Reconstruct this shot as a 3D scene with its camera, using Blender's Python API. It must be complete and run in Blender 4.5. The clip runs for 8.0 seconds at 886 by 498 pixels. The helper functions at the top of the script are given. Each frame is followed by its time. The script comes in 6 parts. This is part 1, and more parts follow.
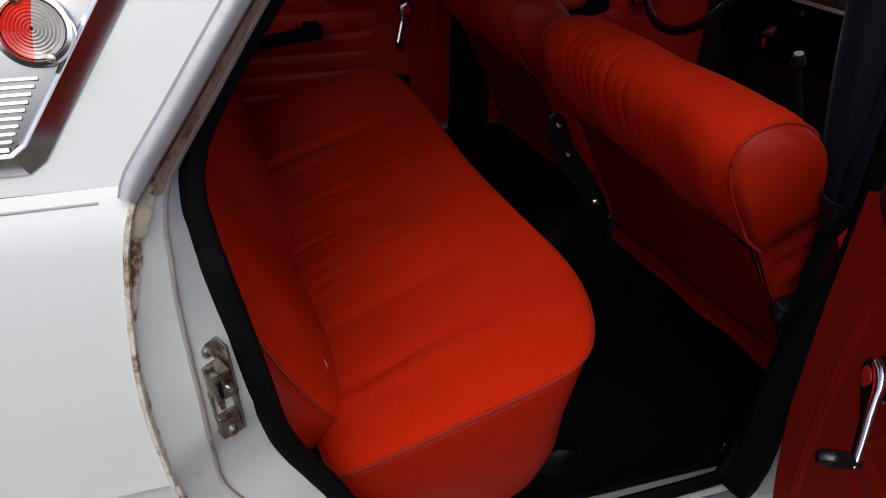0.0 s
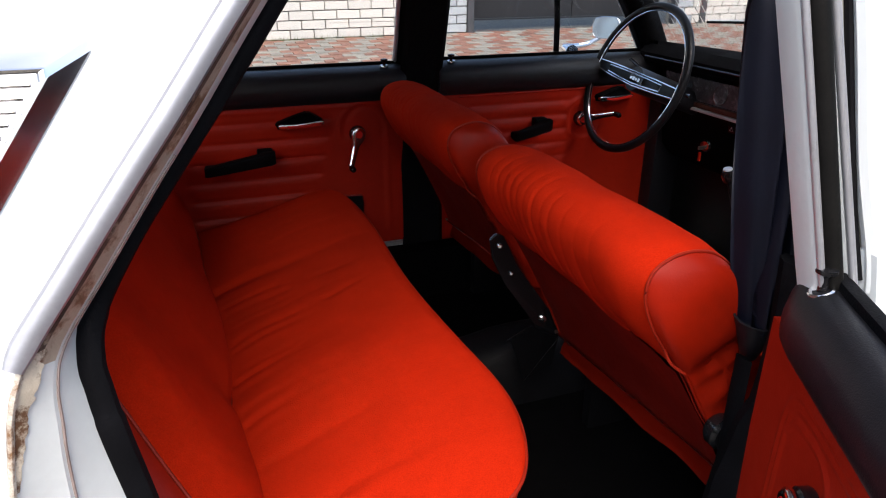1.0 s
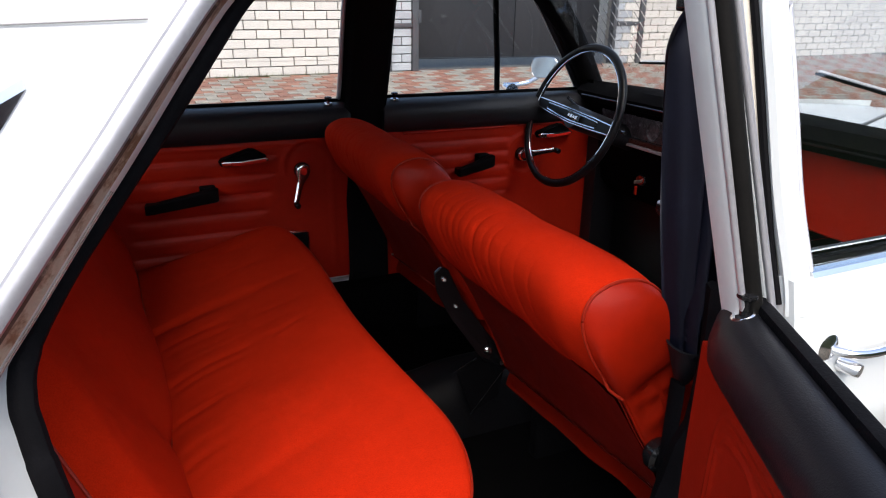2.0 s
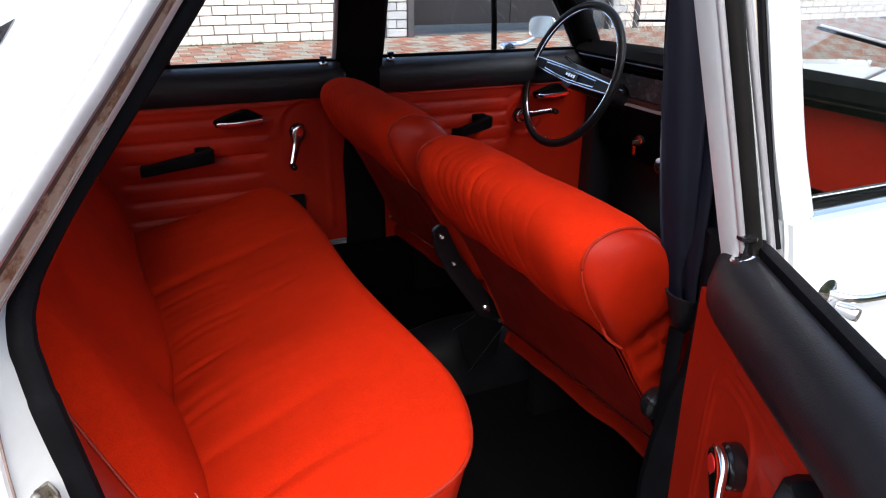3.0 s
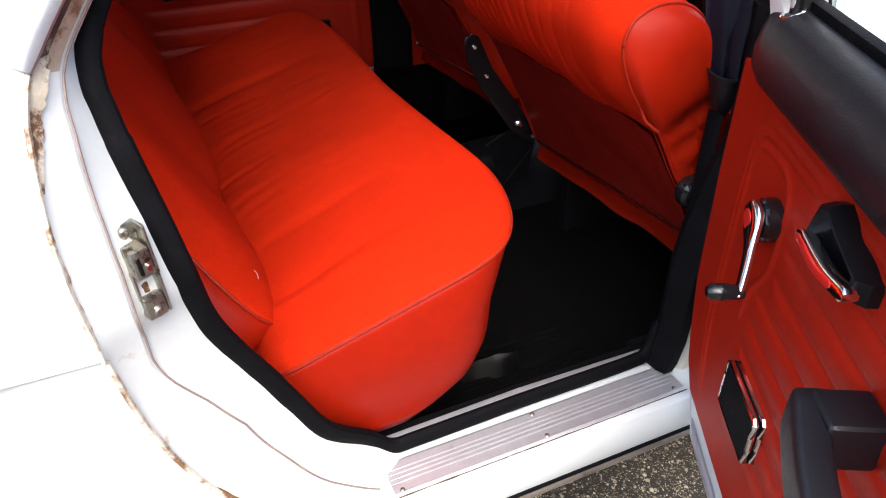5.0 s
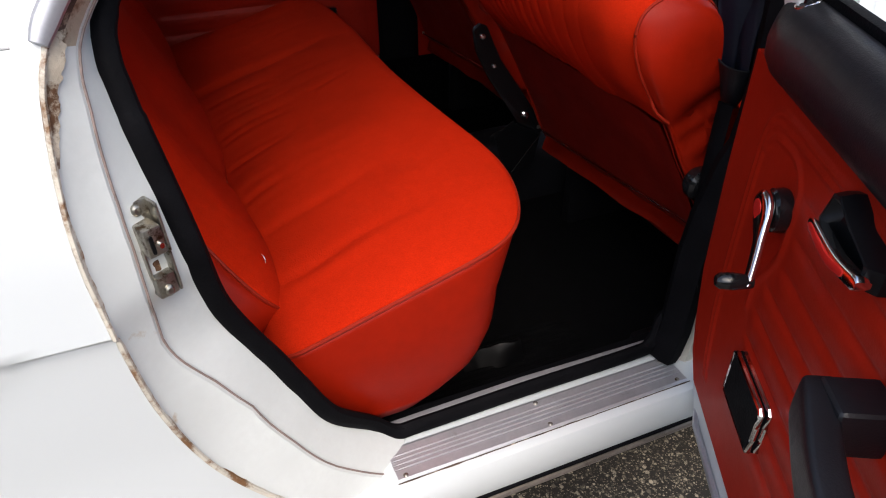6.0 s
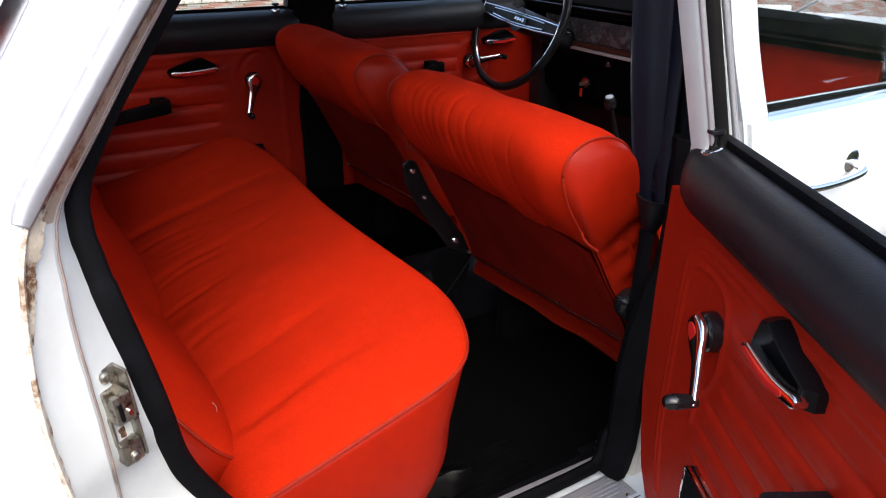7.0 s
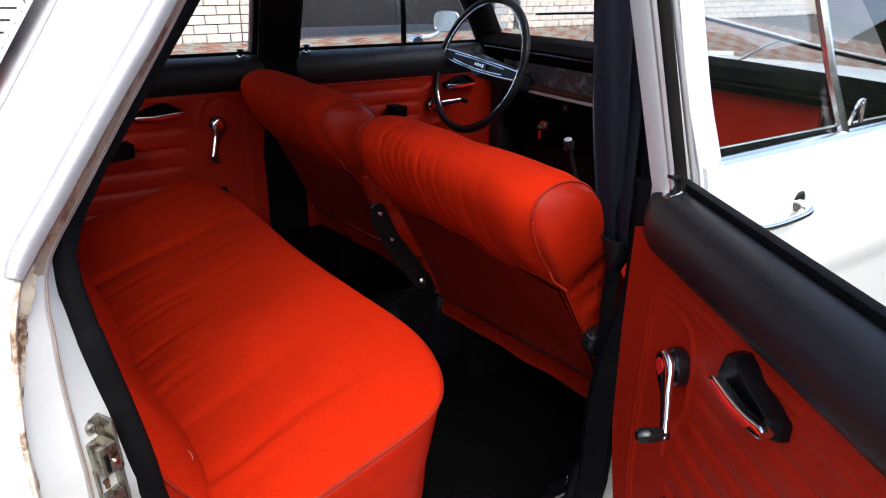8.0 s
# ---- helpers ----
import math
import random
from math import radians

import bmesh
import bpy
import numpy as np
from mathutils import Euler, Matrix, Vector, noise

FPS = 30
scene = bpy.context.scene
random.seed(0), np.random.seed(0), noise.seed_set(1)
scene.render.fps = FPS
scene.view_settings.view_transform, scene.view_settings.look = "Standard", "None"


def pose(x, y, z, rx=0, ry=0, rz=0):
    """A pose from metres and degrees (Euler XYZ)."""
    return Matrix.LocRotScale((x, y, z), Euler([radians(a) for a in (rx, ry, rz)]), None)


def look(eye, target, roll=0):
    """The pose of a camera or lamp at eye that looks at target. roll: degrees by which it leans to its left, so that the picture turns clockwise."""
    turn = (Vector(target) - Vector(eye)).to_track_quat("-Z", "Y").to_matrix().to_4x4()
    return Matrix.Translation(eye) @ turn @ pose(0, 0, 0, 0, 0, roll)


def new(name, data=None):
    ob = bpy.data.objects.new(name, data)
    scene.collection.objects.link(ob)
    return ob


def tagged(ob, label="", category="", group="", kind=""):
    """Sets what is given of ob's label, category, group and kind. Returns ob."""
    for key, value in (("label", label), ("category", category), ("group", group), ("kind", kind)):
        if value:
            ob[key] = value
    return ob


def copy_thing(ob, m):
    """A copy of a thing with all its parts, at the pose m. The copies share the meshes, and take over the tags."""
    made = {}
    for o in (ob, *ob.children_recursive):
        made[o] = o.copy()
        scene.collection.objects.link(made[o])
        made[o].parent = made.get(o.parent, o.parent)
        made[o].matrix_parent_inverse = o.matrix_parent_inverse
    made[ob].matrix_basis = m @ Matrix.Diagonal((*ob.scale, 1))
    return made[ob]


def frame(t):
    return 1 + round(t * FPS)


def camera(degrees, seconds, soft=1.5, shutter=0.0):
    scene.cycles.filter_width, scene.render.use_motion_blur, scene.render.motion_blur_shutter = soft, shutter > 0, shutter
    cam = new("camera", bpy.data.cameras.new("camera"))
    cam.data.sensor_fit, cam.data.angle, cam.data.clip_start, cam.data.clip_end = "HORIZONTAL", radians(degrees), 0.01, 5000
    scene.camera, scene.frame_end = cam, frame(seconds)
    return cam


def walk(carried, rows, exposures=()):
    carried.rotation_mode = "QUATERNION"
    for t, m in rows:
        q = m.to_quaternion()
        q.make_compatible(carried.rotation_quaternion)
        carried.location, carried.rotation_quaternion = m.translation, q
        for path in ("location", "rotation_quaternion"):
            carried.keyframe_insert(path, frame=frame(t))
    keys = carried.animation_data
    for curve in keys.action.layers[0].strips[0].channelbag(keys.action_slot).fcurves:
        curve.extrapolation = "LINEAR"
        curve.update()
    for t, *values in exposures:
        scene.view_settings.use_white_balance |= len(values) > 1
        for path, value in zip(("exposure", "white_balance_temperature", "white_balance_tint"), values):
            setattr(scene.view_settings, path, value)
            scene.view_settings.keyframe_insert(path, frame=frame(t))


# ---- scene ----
cam = camera(65.6, 8.0, soft=1.1)
PATH = [
    (0, (0.376, -1.15, 1.203), (0.908, 0.465, 0.151), 1.2),
    (0.5, (0.426, -1.169, 1.22), (0.881, 0.52, 0.25), -0.8),
    (1, (0.435, -1.166, 1.243), (1.069, 0.559, 0.454), 0.3),
    (1.5, (0.431, -1.186, 1.252), (1.156, 0.553, 0.582), 0.4),
    (1.7, (0.433, -1.183, 1.251), (1.219, 0.527, 0.574), 1.0),
    (2.8, (0.442, -1.185, 1.226), (1.215, 0.509, 0.496), 1.1),
    (3, (0.433, -1.188, 1.221), (1.214, 0.484, 0.45), 0.8),
    (3.5, (0.429, -1.196, 1.198), (1.132, 0.451, 0.308), -1.0),
    (4, (0.423, -1.204, 1.183), (1.104, 0.41, 0.219), -1.2),
    (4.5, (0.422, -1.224, 1.161), (1.03, 0.353, 0.09), -0.5),
    (4.7, (0.405, -1.229, 1.151), (1.054, 0.312, 0.053), -1.4),
    (5.8, (0.374, -1.241, 1.146), (1.003, 0.262, -0.015), -0.5),
    (6, (0.374, -1.235, 1.142), (1.018, 0.277, 0.002), -0.1),
    (6.5, (0.357, -1.227, 1.156), (1.154, 0.288, 0.121), 0.6),
    (7, (0.332, -1.227, 1.182), (1.261, 0.323, 0.324), 0.6),
    (7.5, (0.311, -1.23, 1.193), (1.317, 0.311, 0.408), 0.9),
    (8, (0.305, -1.232, 1.196), (1.359, 0.291, 0.441), 1.2),
]
EXPOSURES = [(0, -0.08), (0.5, 0.35), (1.0, 1.03), (1.5, 0.98), (3.0, 1.39), (3.5, 1.9), (4.5, 2.06), (4.7, 1.96), (5.8, 0.82), (6.0, 0.73), (6.5, 0.95), (7.0, 1.27), (8.0, 1.2)]
walk(cam, [(t, look(eye, target, roll)) for t, eye, target, roll in PATH], EXPOSURES)

# ---- light ----
world = bpy.data.worlds.new("overcast_sky")
scene.world = world
world.use_nodes = True
wn = world.node_tree.nodes
sky = wn.new("ShaderNodeTexSky")
sky.sky_type, sky.sun_disc = "NISHITA", False
sky.sun_elevation, sky.sun_rotation = radians(52), radians(196)
sky.air_density, sky.dust_density, sky.ozone_density = 1.0, 4.0, 1.0
wn["Background"].inputs["Strength"].default_value = 0.20
world.node_tree.links.new(sky.outputs[0], wn["Background"].inputs[0])
sun_data = bpy.data.lights.new("sun", "SUN")
sun_data.energy, sun_data.angle, sun_data.color = 1.1, radians(62), (0.96, 0.985, 1.0)
sun = new("sun", sun_data)
sun.matrix_basis = look((-1.8, -6.4, 8.4), (0, 0, 0))


# ---- materials ----
def material(name, color, rough=0.5, metal=0.0, var=0.12, scale=8.0, bump=0.0, bscale=300.0, bdist=0.002,
             stain=None, stain_scale=6.0, stain_at=0.62, coat=0.0, sheen=0.0, spec=0.5, rvar=0.1, weave=0.0, isl=0.0, obj=0.0):
    m = bpy.data.materials.new(name)
    m.use_nodes = True
    n, l = m.node_tree.nodes, m.node_tree.links
    p = n["Principled BSDF"]
    p.inputs["Metallic"].default_value = metal
    p.inputs["Coat Weight"].default_value = coat
    p.inputs["Coat Roughness"].default_value = 0.08
    p.inputs["Sheen Weight"].default_value = sheen
    p.inputs["Specular IOR Level"].default_value = spec
    tc = n.new("ShaderNodeTexCoord")

    def noise_node(s, detail=4.0, rough_=0.55):
        t = n.new("ShaderNodeTexNoise")
        t.inputs["Scale"].default_value, t.inputs["Detail"].default_value, t.inputs["Roughness"].default_value = s, detail, rough_
        l.new(tc.outputs["Object"], t.inputs["Vector"])
        return t

    def mix(fac, a, b, mode="MIX"):
        x = n.new("ShaderNodeMix")
        x.data_type, x.blend_type = "RGBA", mode
        for sock, v in ((x.inputs[0], fac), (x.inputs[6], a), (x.inputs[7], b)):
            if hasattr(v, "links"):
                l.new(v, sock)
            else:
                sock.default_value = v if isinstance(v, float) else (*v, 1)
        return x.outputs[2]

    def ramp(v, lo, hi):
        r = n.new("ShaderNodeMapRange")
        r.inputs[1].default_value, r.inputs[2].default_value = lo, hi
        l.new(v, r.inputs[0])
        return r.outputs[0]

    big, fine = noise_node(scale), noise_node(scale * 9)
    dark = tuple(c * (1 - var) for c in color)
    light = tuple(min(1, c * (1 + var)) for c in color)
    col = mix(ramp(big.outputs[0], 0.3, 0.7), dark, light)
    col = mix(ramp(fine.outputs[0], 0.35, 0.65), col, mix(0.5, col, dark))
    if isl or obj:
        src = n.new("ShaderNodeNewGeometry").outputs["Random Per Island"] if isl else n.new("ShaderNodeObjectInfo").outputs["Random"]
        k = isl or obj
        col = mix(ramp(src, 0.0, 1.0), col, mix(1.0, col, (1 - k, 1 - k, 1 - k * 0.9), "MULTIPLY"))
    if stain:
        s1 = noise_node(stain_scale, 8.0, 0.7)
        f = ramp(s1.outputs[0], stain_at, stain_at + 0.1)
        col = mix(f, col, stain)
    if weave:
        woven = ramp(noise_node(weave, 2.0, 0.7).outputs[0], 0.32, 0.68)
        col = mix(woven, mix(1.0, col, (0.84, 0.80, 0.80), "MULTIPLY"), mix(1.0, col, (1.10, 1.16, 1.12), "MULTIPLY"))
    l.new(col, p.inputs["Base Color"])
    r = n.new("ShaderNodeMapRange")
    r.inputs[3].default_value, r.inputs[4].default_value = max(0.02, rough - rvar), min(1, rough + rvar)
    l.new(fine.outputs[0], r.inputs[0])
    l.new(r.outputs[0], p.inputs["Roughness"])
    if bump:
        b = n.new("ShaderNodeBump")
        b.inputs["Strength"].default_value, b.inputs["Distance"].default_value = bump, bdist
        h = noise_node(bscale, 3.0).outputs[0]
        if weave:
            ad = n.new("ShaderNodeMath")
            ad.operation = "ADD"
            l.new(woven, ad.inputs[0]), l.new(h, ad.inputs[1])
            h = ad.outputs[0]
        l.new(h, b.inputs["Height"])
        l.new(b.outputs[0], p.inputs["Normal"])
    return m


WHITE = material("white_car_paint", (0.59, 0.622, 0.632), 0.30, var=0.012, scale=2, coat=0.3, rvar=0.02, bump=0.008, bscale=40)
JAMB = material("aged_white_jamb_paint", (0.595, 0.622, 0.612), 0.38, var=0.05, scale=14, bump=0.08, bscale=90, stain=(0.42, 0.33, 0.22), stain_scale=17, stain_at=0.66, rvar=0.08)
# cream with brown stains, darkened for the shade on the recessed near pillar
SHADECREAM = material("shaded_cream_paint", (0.52, 0.49, 0.42), 0.45, var=0.08, scale=20, bump=0.1, bscale=120, stain=(0.34, 0.24, 0.14), stain_scale=26, stain_at=0.62)
RUSTY = material("rust_stained_edge", (0.57, 0.53, 0.45), 0.55, var=0.10, scale=30, bump=0.3, bscale=220, stain=(0.17, 0.085, 0.036), stain_scale=24, stain_at=0.475)
RUST = material("flaking_rust", (0.13, 0.060, 0.026), 0.9, var=0.6, scale=70, bump=1.0, bscale=350, stain=(0.50, 0.40, 0.27), stain_scale=70, stain_at=0.54)
STAINED = material("brown_mottled_cream_paint", (0.44, 0.37, 0.28), 0.55, var=0.2, scale=30, bump=0.25, bscale=200, stain=(0.16, 0.095, 0.05), stain_scale=30, stain_at=0.47)
RUSTPATCH = material("rust_stained_paint", (0.52, 0.45, 0.35), 0.7, var=0.2, scale=40, bump=0.3, bscale=250, stain=(0.10, 0.045, 0.018), stain_scale=48, stain_at=0.455)
GRIME = material("brown_gutter_grime", (0.085, 0.058, 0.040), 0.75, var=0.45, scale=40, bump=0.5, bscale=200, stain=(0.40, 0.33, 0.24), stain_scale=38, stain_at=0.58)
SEALER = material("brown_seam_sealer", (0.24, 0.18, 0.16), 0.6, var=0.3, scale=25, bump=0.3, bscale=200)
SEAM = material("panel_gap_filler", (0.36, 0.36, 0.36), 0.7, var=0.2, scale=30)
FABRIC = material("red_woven_upholstery", (0.405, 0.0150, 0.0028), 0.95, var=0.10, scale=6, bump=0.42, bscale=520, bdist=0.0012, spec=0.03, weave=560)
VINYL = material("red_vinyl", (0.25, 0.0088, 0.0018), 0.42, var=0.12, scale=6, bump=0.25, bscale=420, bdist=0.001, spec=0.12, rvar=0.06)
PANEL = material("red_door_vinyl", (0.33, 0.0118, 0.0030), 0.47, var=0.10, scale=7, bump=0.22, bscale=380, bdist=0.001, spec=0.2, rvar=0.06)
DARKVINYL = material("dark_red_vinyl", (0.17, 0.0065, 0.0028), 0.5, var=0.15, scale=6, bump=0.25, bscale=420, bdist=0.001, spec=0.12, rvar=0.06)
PIPING = material("red_piping", (0.23, 0.012, 0.004), 0.5, var=0.15, scale=40, spec=0.16)
BLACK = material("black_padded_vinyl", (0.0065, 0.0066, 0.0088), 0.42, var=0.2, scale=12, bump=0.25, bscale=600, bdist=0.001, spec=0.36)
DASHPAD = material("matt_black_dash_pad", (0.0032, 0.0032, 0.0038), 0.8, var=0.2, scale=12, bump=0.3, bscale=500, bdist=0.001, spec=0.03)
SILVER = material("pale_silver_paint", (0.55, 0.56, 0.58), 0.35, var=0.08, scale=20)
GLOSSBLACK = material("glossy_black_plastic", (0.008, 0.008, 0.009), 0.16, var=0.2, scale=20, rvar=0.05)
SATINBLACK = material("satin_black_plastic", (0.006, 0.006, 0.007), 0.35, var=0.2, scale=20, spec=0.18, rvar=0.05)
RUBBER = material("black_rubber", (0.004, 0.004, 0.005), 0.65, var=0.3, scale=30, bump=0.3, bscale=300, spec=0.05)
OLDRUBBER = material("weathered_brown_rubber", (0.006, 0.0055, 0.005), 0.6, var=0.3, scale=30, bump=0.2, bscale=200, spec=0.15)
CARPET = material("black_carpet", (0.003, 0.003, 0.0035), 0.95, var=0.4, scale=30, bump=0.8, bscale=700, bdist=0.004, spec=0.05)
CHROME = material("chrome", (0.80, 0.80, 0.81), 0.14, 1.0, var=0.04, scale=10, rvar=0.05)
MIRROR = material("dusty_mirror", (0.80, 0.80, 0.78), 0.12, 0.9, var=0.06, scale=40, rvar=0.05)
STEEL = material("worn_plated_steel", (0.44, 0.42, 0.37), 0.36, 1.0, var=0.3, scale=60, bump=0.3, bscale=200, stain=(0.10, 0.065, 0.035), stain_scale=75, stain_at=0.54, rvar=0.15)
ALU = material("brushed_aluminium", (0.50, 0.50, 0.53), 0.42, 0.65, var=0.10, scale=18, bump=0.08, bscale=260, stain=(0.36, 0.35, 0.35), stain_scale=25, stain_at=0.62, rvar=0.10)
DULLTRIM = material("dull_trim_metal", (0.20, 0.17, 0.15), 0.45, 0.5, var=0.25, scale=20, stain=(0.08, 0.06, 0.05), stain_scale=30, stain_at=0.55)
SATIN = material("satin_chrome", (0.42, 0.41, 0.41), 0.22, 1.0, var=0.1, scale=10, rvar=0.06)
GUTTER = material("grey_drip_rail", (0.33, 0.335, 0.365), 0.42, 0.5, var=0.12, scale=20)
WOODSTRIP = material("dark_brown_strip", (0.05, 0.015, 0.010), 0.3, var=0.2, scale=20)
TUNNEL = material("black_tunnel_vinyl", (0.005, 0.0052, 0.0065), 0.5, var=0.3, scale=15, bump=0.2, bscale=300, spec=0.16)
WEB = material("navy_belt_webbing", (0.0055, 0.0068, 0.018), 0.5, spec=0.35, var=0.2, scale=20, bump=0.08, bscale=900)
REDPLASTIC = material("red_plastic", (0.55, 0.02, 0.015), 0.2, var=0.1, scale=30)
LENSRED = material("red_lamp_lens", (0.6, 0.02, 0.01), 0.12, var=0.15, scale=40, coat=0.6)
LENSWHITE = material("clear_ribbed_lens", (0.38, 0.36, 0.35), 0.12, var=0.15, scale=40, coat=0.6)
MARBLE = material("grey_mottled_dial_panel", (0.07, 0.07, 0.075), 0.25, var=0.5, scale=25, stain=(0.16, 0.16, 0.17), stain_scale=22, stain_at=0.5)
DARKPAINT = material("black_metal", (0.005, 0.005, 0.006), 0.4, var=0.2, scale=20, spec=0.25, rvar=0.06)
LINER = material("grey_headliner", (0.55, 0.55, 0.53), 0.9, var=0.08, scale=10, bump=0.2, bscale=300)
TYRE = material("tyre_rubber", (0.018, 0.018, 0.018), 0.8, var=0.2, scale=30, bump=0.3, bscale=120)


def aggregate_material():
    """Dark worn asphalt in which pale and brown stones of 4 to 12 mm show."""
    m = bpy.data.materials.new("exposed_aggregate")
    m.use_nodes = True
    n, l = m.node_tree.nodes, m.node_tree.links
    p = n["Principled BSDF"]
    p.inputs["Roughness"].default_value = 0.7
    tc = n.new("ShaderNodeTexCoord")
    prev = None
    height = None
    jig = n.new("ShaderNodeTexNoise")
    jig.inputs["Scale"].default_value = 130.0
    l.new(tc.outputs["Object"], jig.inputs["Vector"])
    off = n.new("ShaderNodeVectorMath")
    off.operation = "MULTIPLY_ADD"
    off.inputs[1].default_value = (0.007, 0.007, 0.007)
    l.new(jig.outputs["Color"], off.inputs[0]), l.new(tc.outputs["Object"], off.inputs[2])
    for sc, thr in ((85.0, 0.50), (150.0, 0.35), (290.0, 0.30)):
        v = n.new("ShaderNodeTexVoronoi")
        v.inputs["Scale"].default_value = sc
        l.new(off.outputs[0], v.inputs["Vector"])
        near = n.new("ShaderNodeMapRange")
        near.inputs[1].default_value, near.inputs[2].default_value, near.inputs[3].default_value, near.inputs[4].default_value = 0.34, 0.44, 1.0, 0.0
        l.new(v.outputs["Distance"], near.inputs[0])
        sep = n.new("ShaderNodeSeparateColor")
        l.new(v.outputs["Color"], sep.inputs[0])
        pick = n.new("ShaderNodeMath")
        pick.operation = "GREATER_THAN"
        pick.inputs[1].default_value = thr
        l.new(sep.outputs[0], pick.inputs[0])
        mul = n.new("ShaderNodeMath")
        mul.operation = "MULTIPLY"
        l.new(near.outputs[0], mul.inputs[0]), l.new(pick.outputs[0], mul.inputs[1])
        tone = n.new("ShaderNodeMix")
        tone.data_type = "RGBA"
        tone.inputs[6].default_value, tone.inputs[7].default_value = (0.016, 0.011, 0.007, 1), (0.36, 0.31, 0.225, 1)
        pw = n.new("ShaderNodeMath")
        pw.operation = "POWER"
        pw.inputs[1].default_value = 2.2
        l.new(sep.outputs[1], pw.inputs[0]), l.new(pw.outputs[0], tone.inputs[0])
        mix = n.new("ShaderNodeMix")
        mix.data_type = "RGBA"
        if prev is None:
            nz = n.new("ShaderNodeTexNoise")
            nz.inputs["Scale"].default_value = 4.0
            l.new(tc.outputs["Object"], nz.inputs["Vector"])
            base = n.new("ShaderNodeMix")
            base.data_type = "RGBA"
            base.inputs[6].default_value, base.inputs[7].default_value = (0.006, 0.0045, 0.003, 1), (0.016, 0.012, 0.008, 1)
            l.new(nz.outputs[0], base.inputs[0])
            prev = base.outputs[2]
        l.new(mul.outputs[0], mix.inputs[0]), l.new(prev, mix.inputs[6]), l.new(tone.outputs[2], mix.inputs[7])
        prev = mix.outputs[2]
        height = mul.outputs[0] if height is None else height
    l.new(prev, p.inputs["Base Color"])
    bp = n.new("ShaderNodeBump")
    bp.inputs["Strength"].default_value, bp.inputs["Distance"].default_value = 0.6, 0.004
    l.new(height, bp.inputs["Height"]), l.new(bp.outputs[0], p.inputs["Normal"])
    return m


ASPHALT = aggregate_material()
BRICK = material("white_silicate_brick", (0.54, 0.51, 0.47), 0.8, var=0.07, scale=5, bump=0.3, bscale=90, obj=0.12)
BRICKG = material("grey_white_brick", (0.36, 0.38, 0.40), 0.8, var=0.1, scale=5, bump=0.3, bscale=90, obj=0.22)
BRICKREST = material("white_brick_rest", (0.53, 0.50, 0.46), 0.8, var=0.07, scale=5, bump=0.3, bscale=90, isl=0.12)
MORTAR = material("mortar", (0.20, 0.19, 0.175), 0.95, var=0.2, scale=8, bump=0.5, bscale=150)
GATE = material("dark_grey_gate_metal", (0.016, 0.017, 0.021), 0.5, var=0.12, scale=2.5, bump=0.1, bscale=40)
POST = material("dark_grey_post", (0.06, 0.062, 0.07), 0.5, var=0.2, scale=6)
PAVERED = material("red_paver", (0.235, 0.115, 0.080), 0.85, var=0.25, scale=6, bump=0.4, bscale=200, obj=0.3)
PAVEGREY = material("grey_paver", (0.235, 0.222, 0.19), 0.85, var=0.2, scale=6, bump=0.4, bscale=200, obj=0.25)
WEED = material("weed_green", (0.10, 0.13, 0.03), 0.7, var=0.3, scale=20, isl=0.4)


def glass_material(name, tint=(0.92, 0.95, 0.95)):
    m = bpy.data.materials.new(name)
    m.use_nodes = True
    p = m.node_tree.nodes["Principled BSDF"]
    p.inputs["Base Color"].default_value = (*tint, 1)
    p.inputs["Roughness"].default_value = 0.01
    p.inputs["Transmission Weight"].default_value = 1.0
    p.inputs["IOR"].default_value = 1.45
    return m


GLASS = glass_material("window_glass")


# ---- building helpers ----
ORIGIN = {}


def thing(name, at, label, category, group="", kind="", turn=0.0):
    ob = new(name)
    ob.empty_display_size = 0.1
    ob.matrix_basis = pose(*at, 0, 0, turn)
    ORIGIN[ob.name] = Matrix.Translation(at)
    return tagged(ob, label, category, group, kind)


def part(name, bm, mat, parent=None, label="", smooth=True, sharp=0.6):
    me = bpy.data.meshes.new(name)
    bmesh.ops.recalc_face_normals(bm, faces=bm.faces)
    for f in bm.faces:
        f.smooth = smooth
    if smooth:
        for e in bm.edges:
            if len(e.link_faces) == 2 and e.calc_face_angle(0) > sharp:
                e.smooth = False
    bm.to_mesh(me)
    bm.free()
    me.materials.append(mat)
    ob = new(name, me)
    if parent is not None:
        ob.parent = parent
        if parent.name in ORIGIN:
            ob.matrix_parent_inverse = ORIGIN[parent.name].inverted()
    return tagged(ob, label)


def thicken(ob, t=0.004):
    """Gives a pane its thickness, and lets daylight through it."""
    bm = bmesh.new()
    bm.from_mesh(ob.data)
    bmesh.ops.solidify(bm, geom=bm.faces[:], thickness=t)
    bmesh.ops.recalc_face_normals(bm, faces=bm.faces)
    bm.to_mesh(ob.data)
    bm.free()
    ob.visible_shadow = False


def spline(pts, n, closed=False):
    p = [Vector(a) for a in pts]
    k = len(p)
    out = []
    segs = k if closed else k - 1
    for i in range(n):
        t = i / n * segs if closed else i / (n - 1) * segs
        j = min(int(t), segs - 1)
        f = t - j
        if closed:
            a, b, c, d = p[(j - 1) % k], p[j % k], p[(j + 1) % k], p[(j + 2) % k]
        else:
            a, b, c, d = p[max(j - 1, 0)], p[j], p[j + 1], p[min(j + 2, k - 1)]
        out.append(0.5 * ((2 * b) + (c - a) * f + (2 * a - 5 * b + 4 * c - d) * f * f + (3 * b - a - 3 * c + d) * f ** 3))
    return out


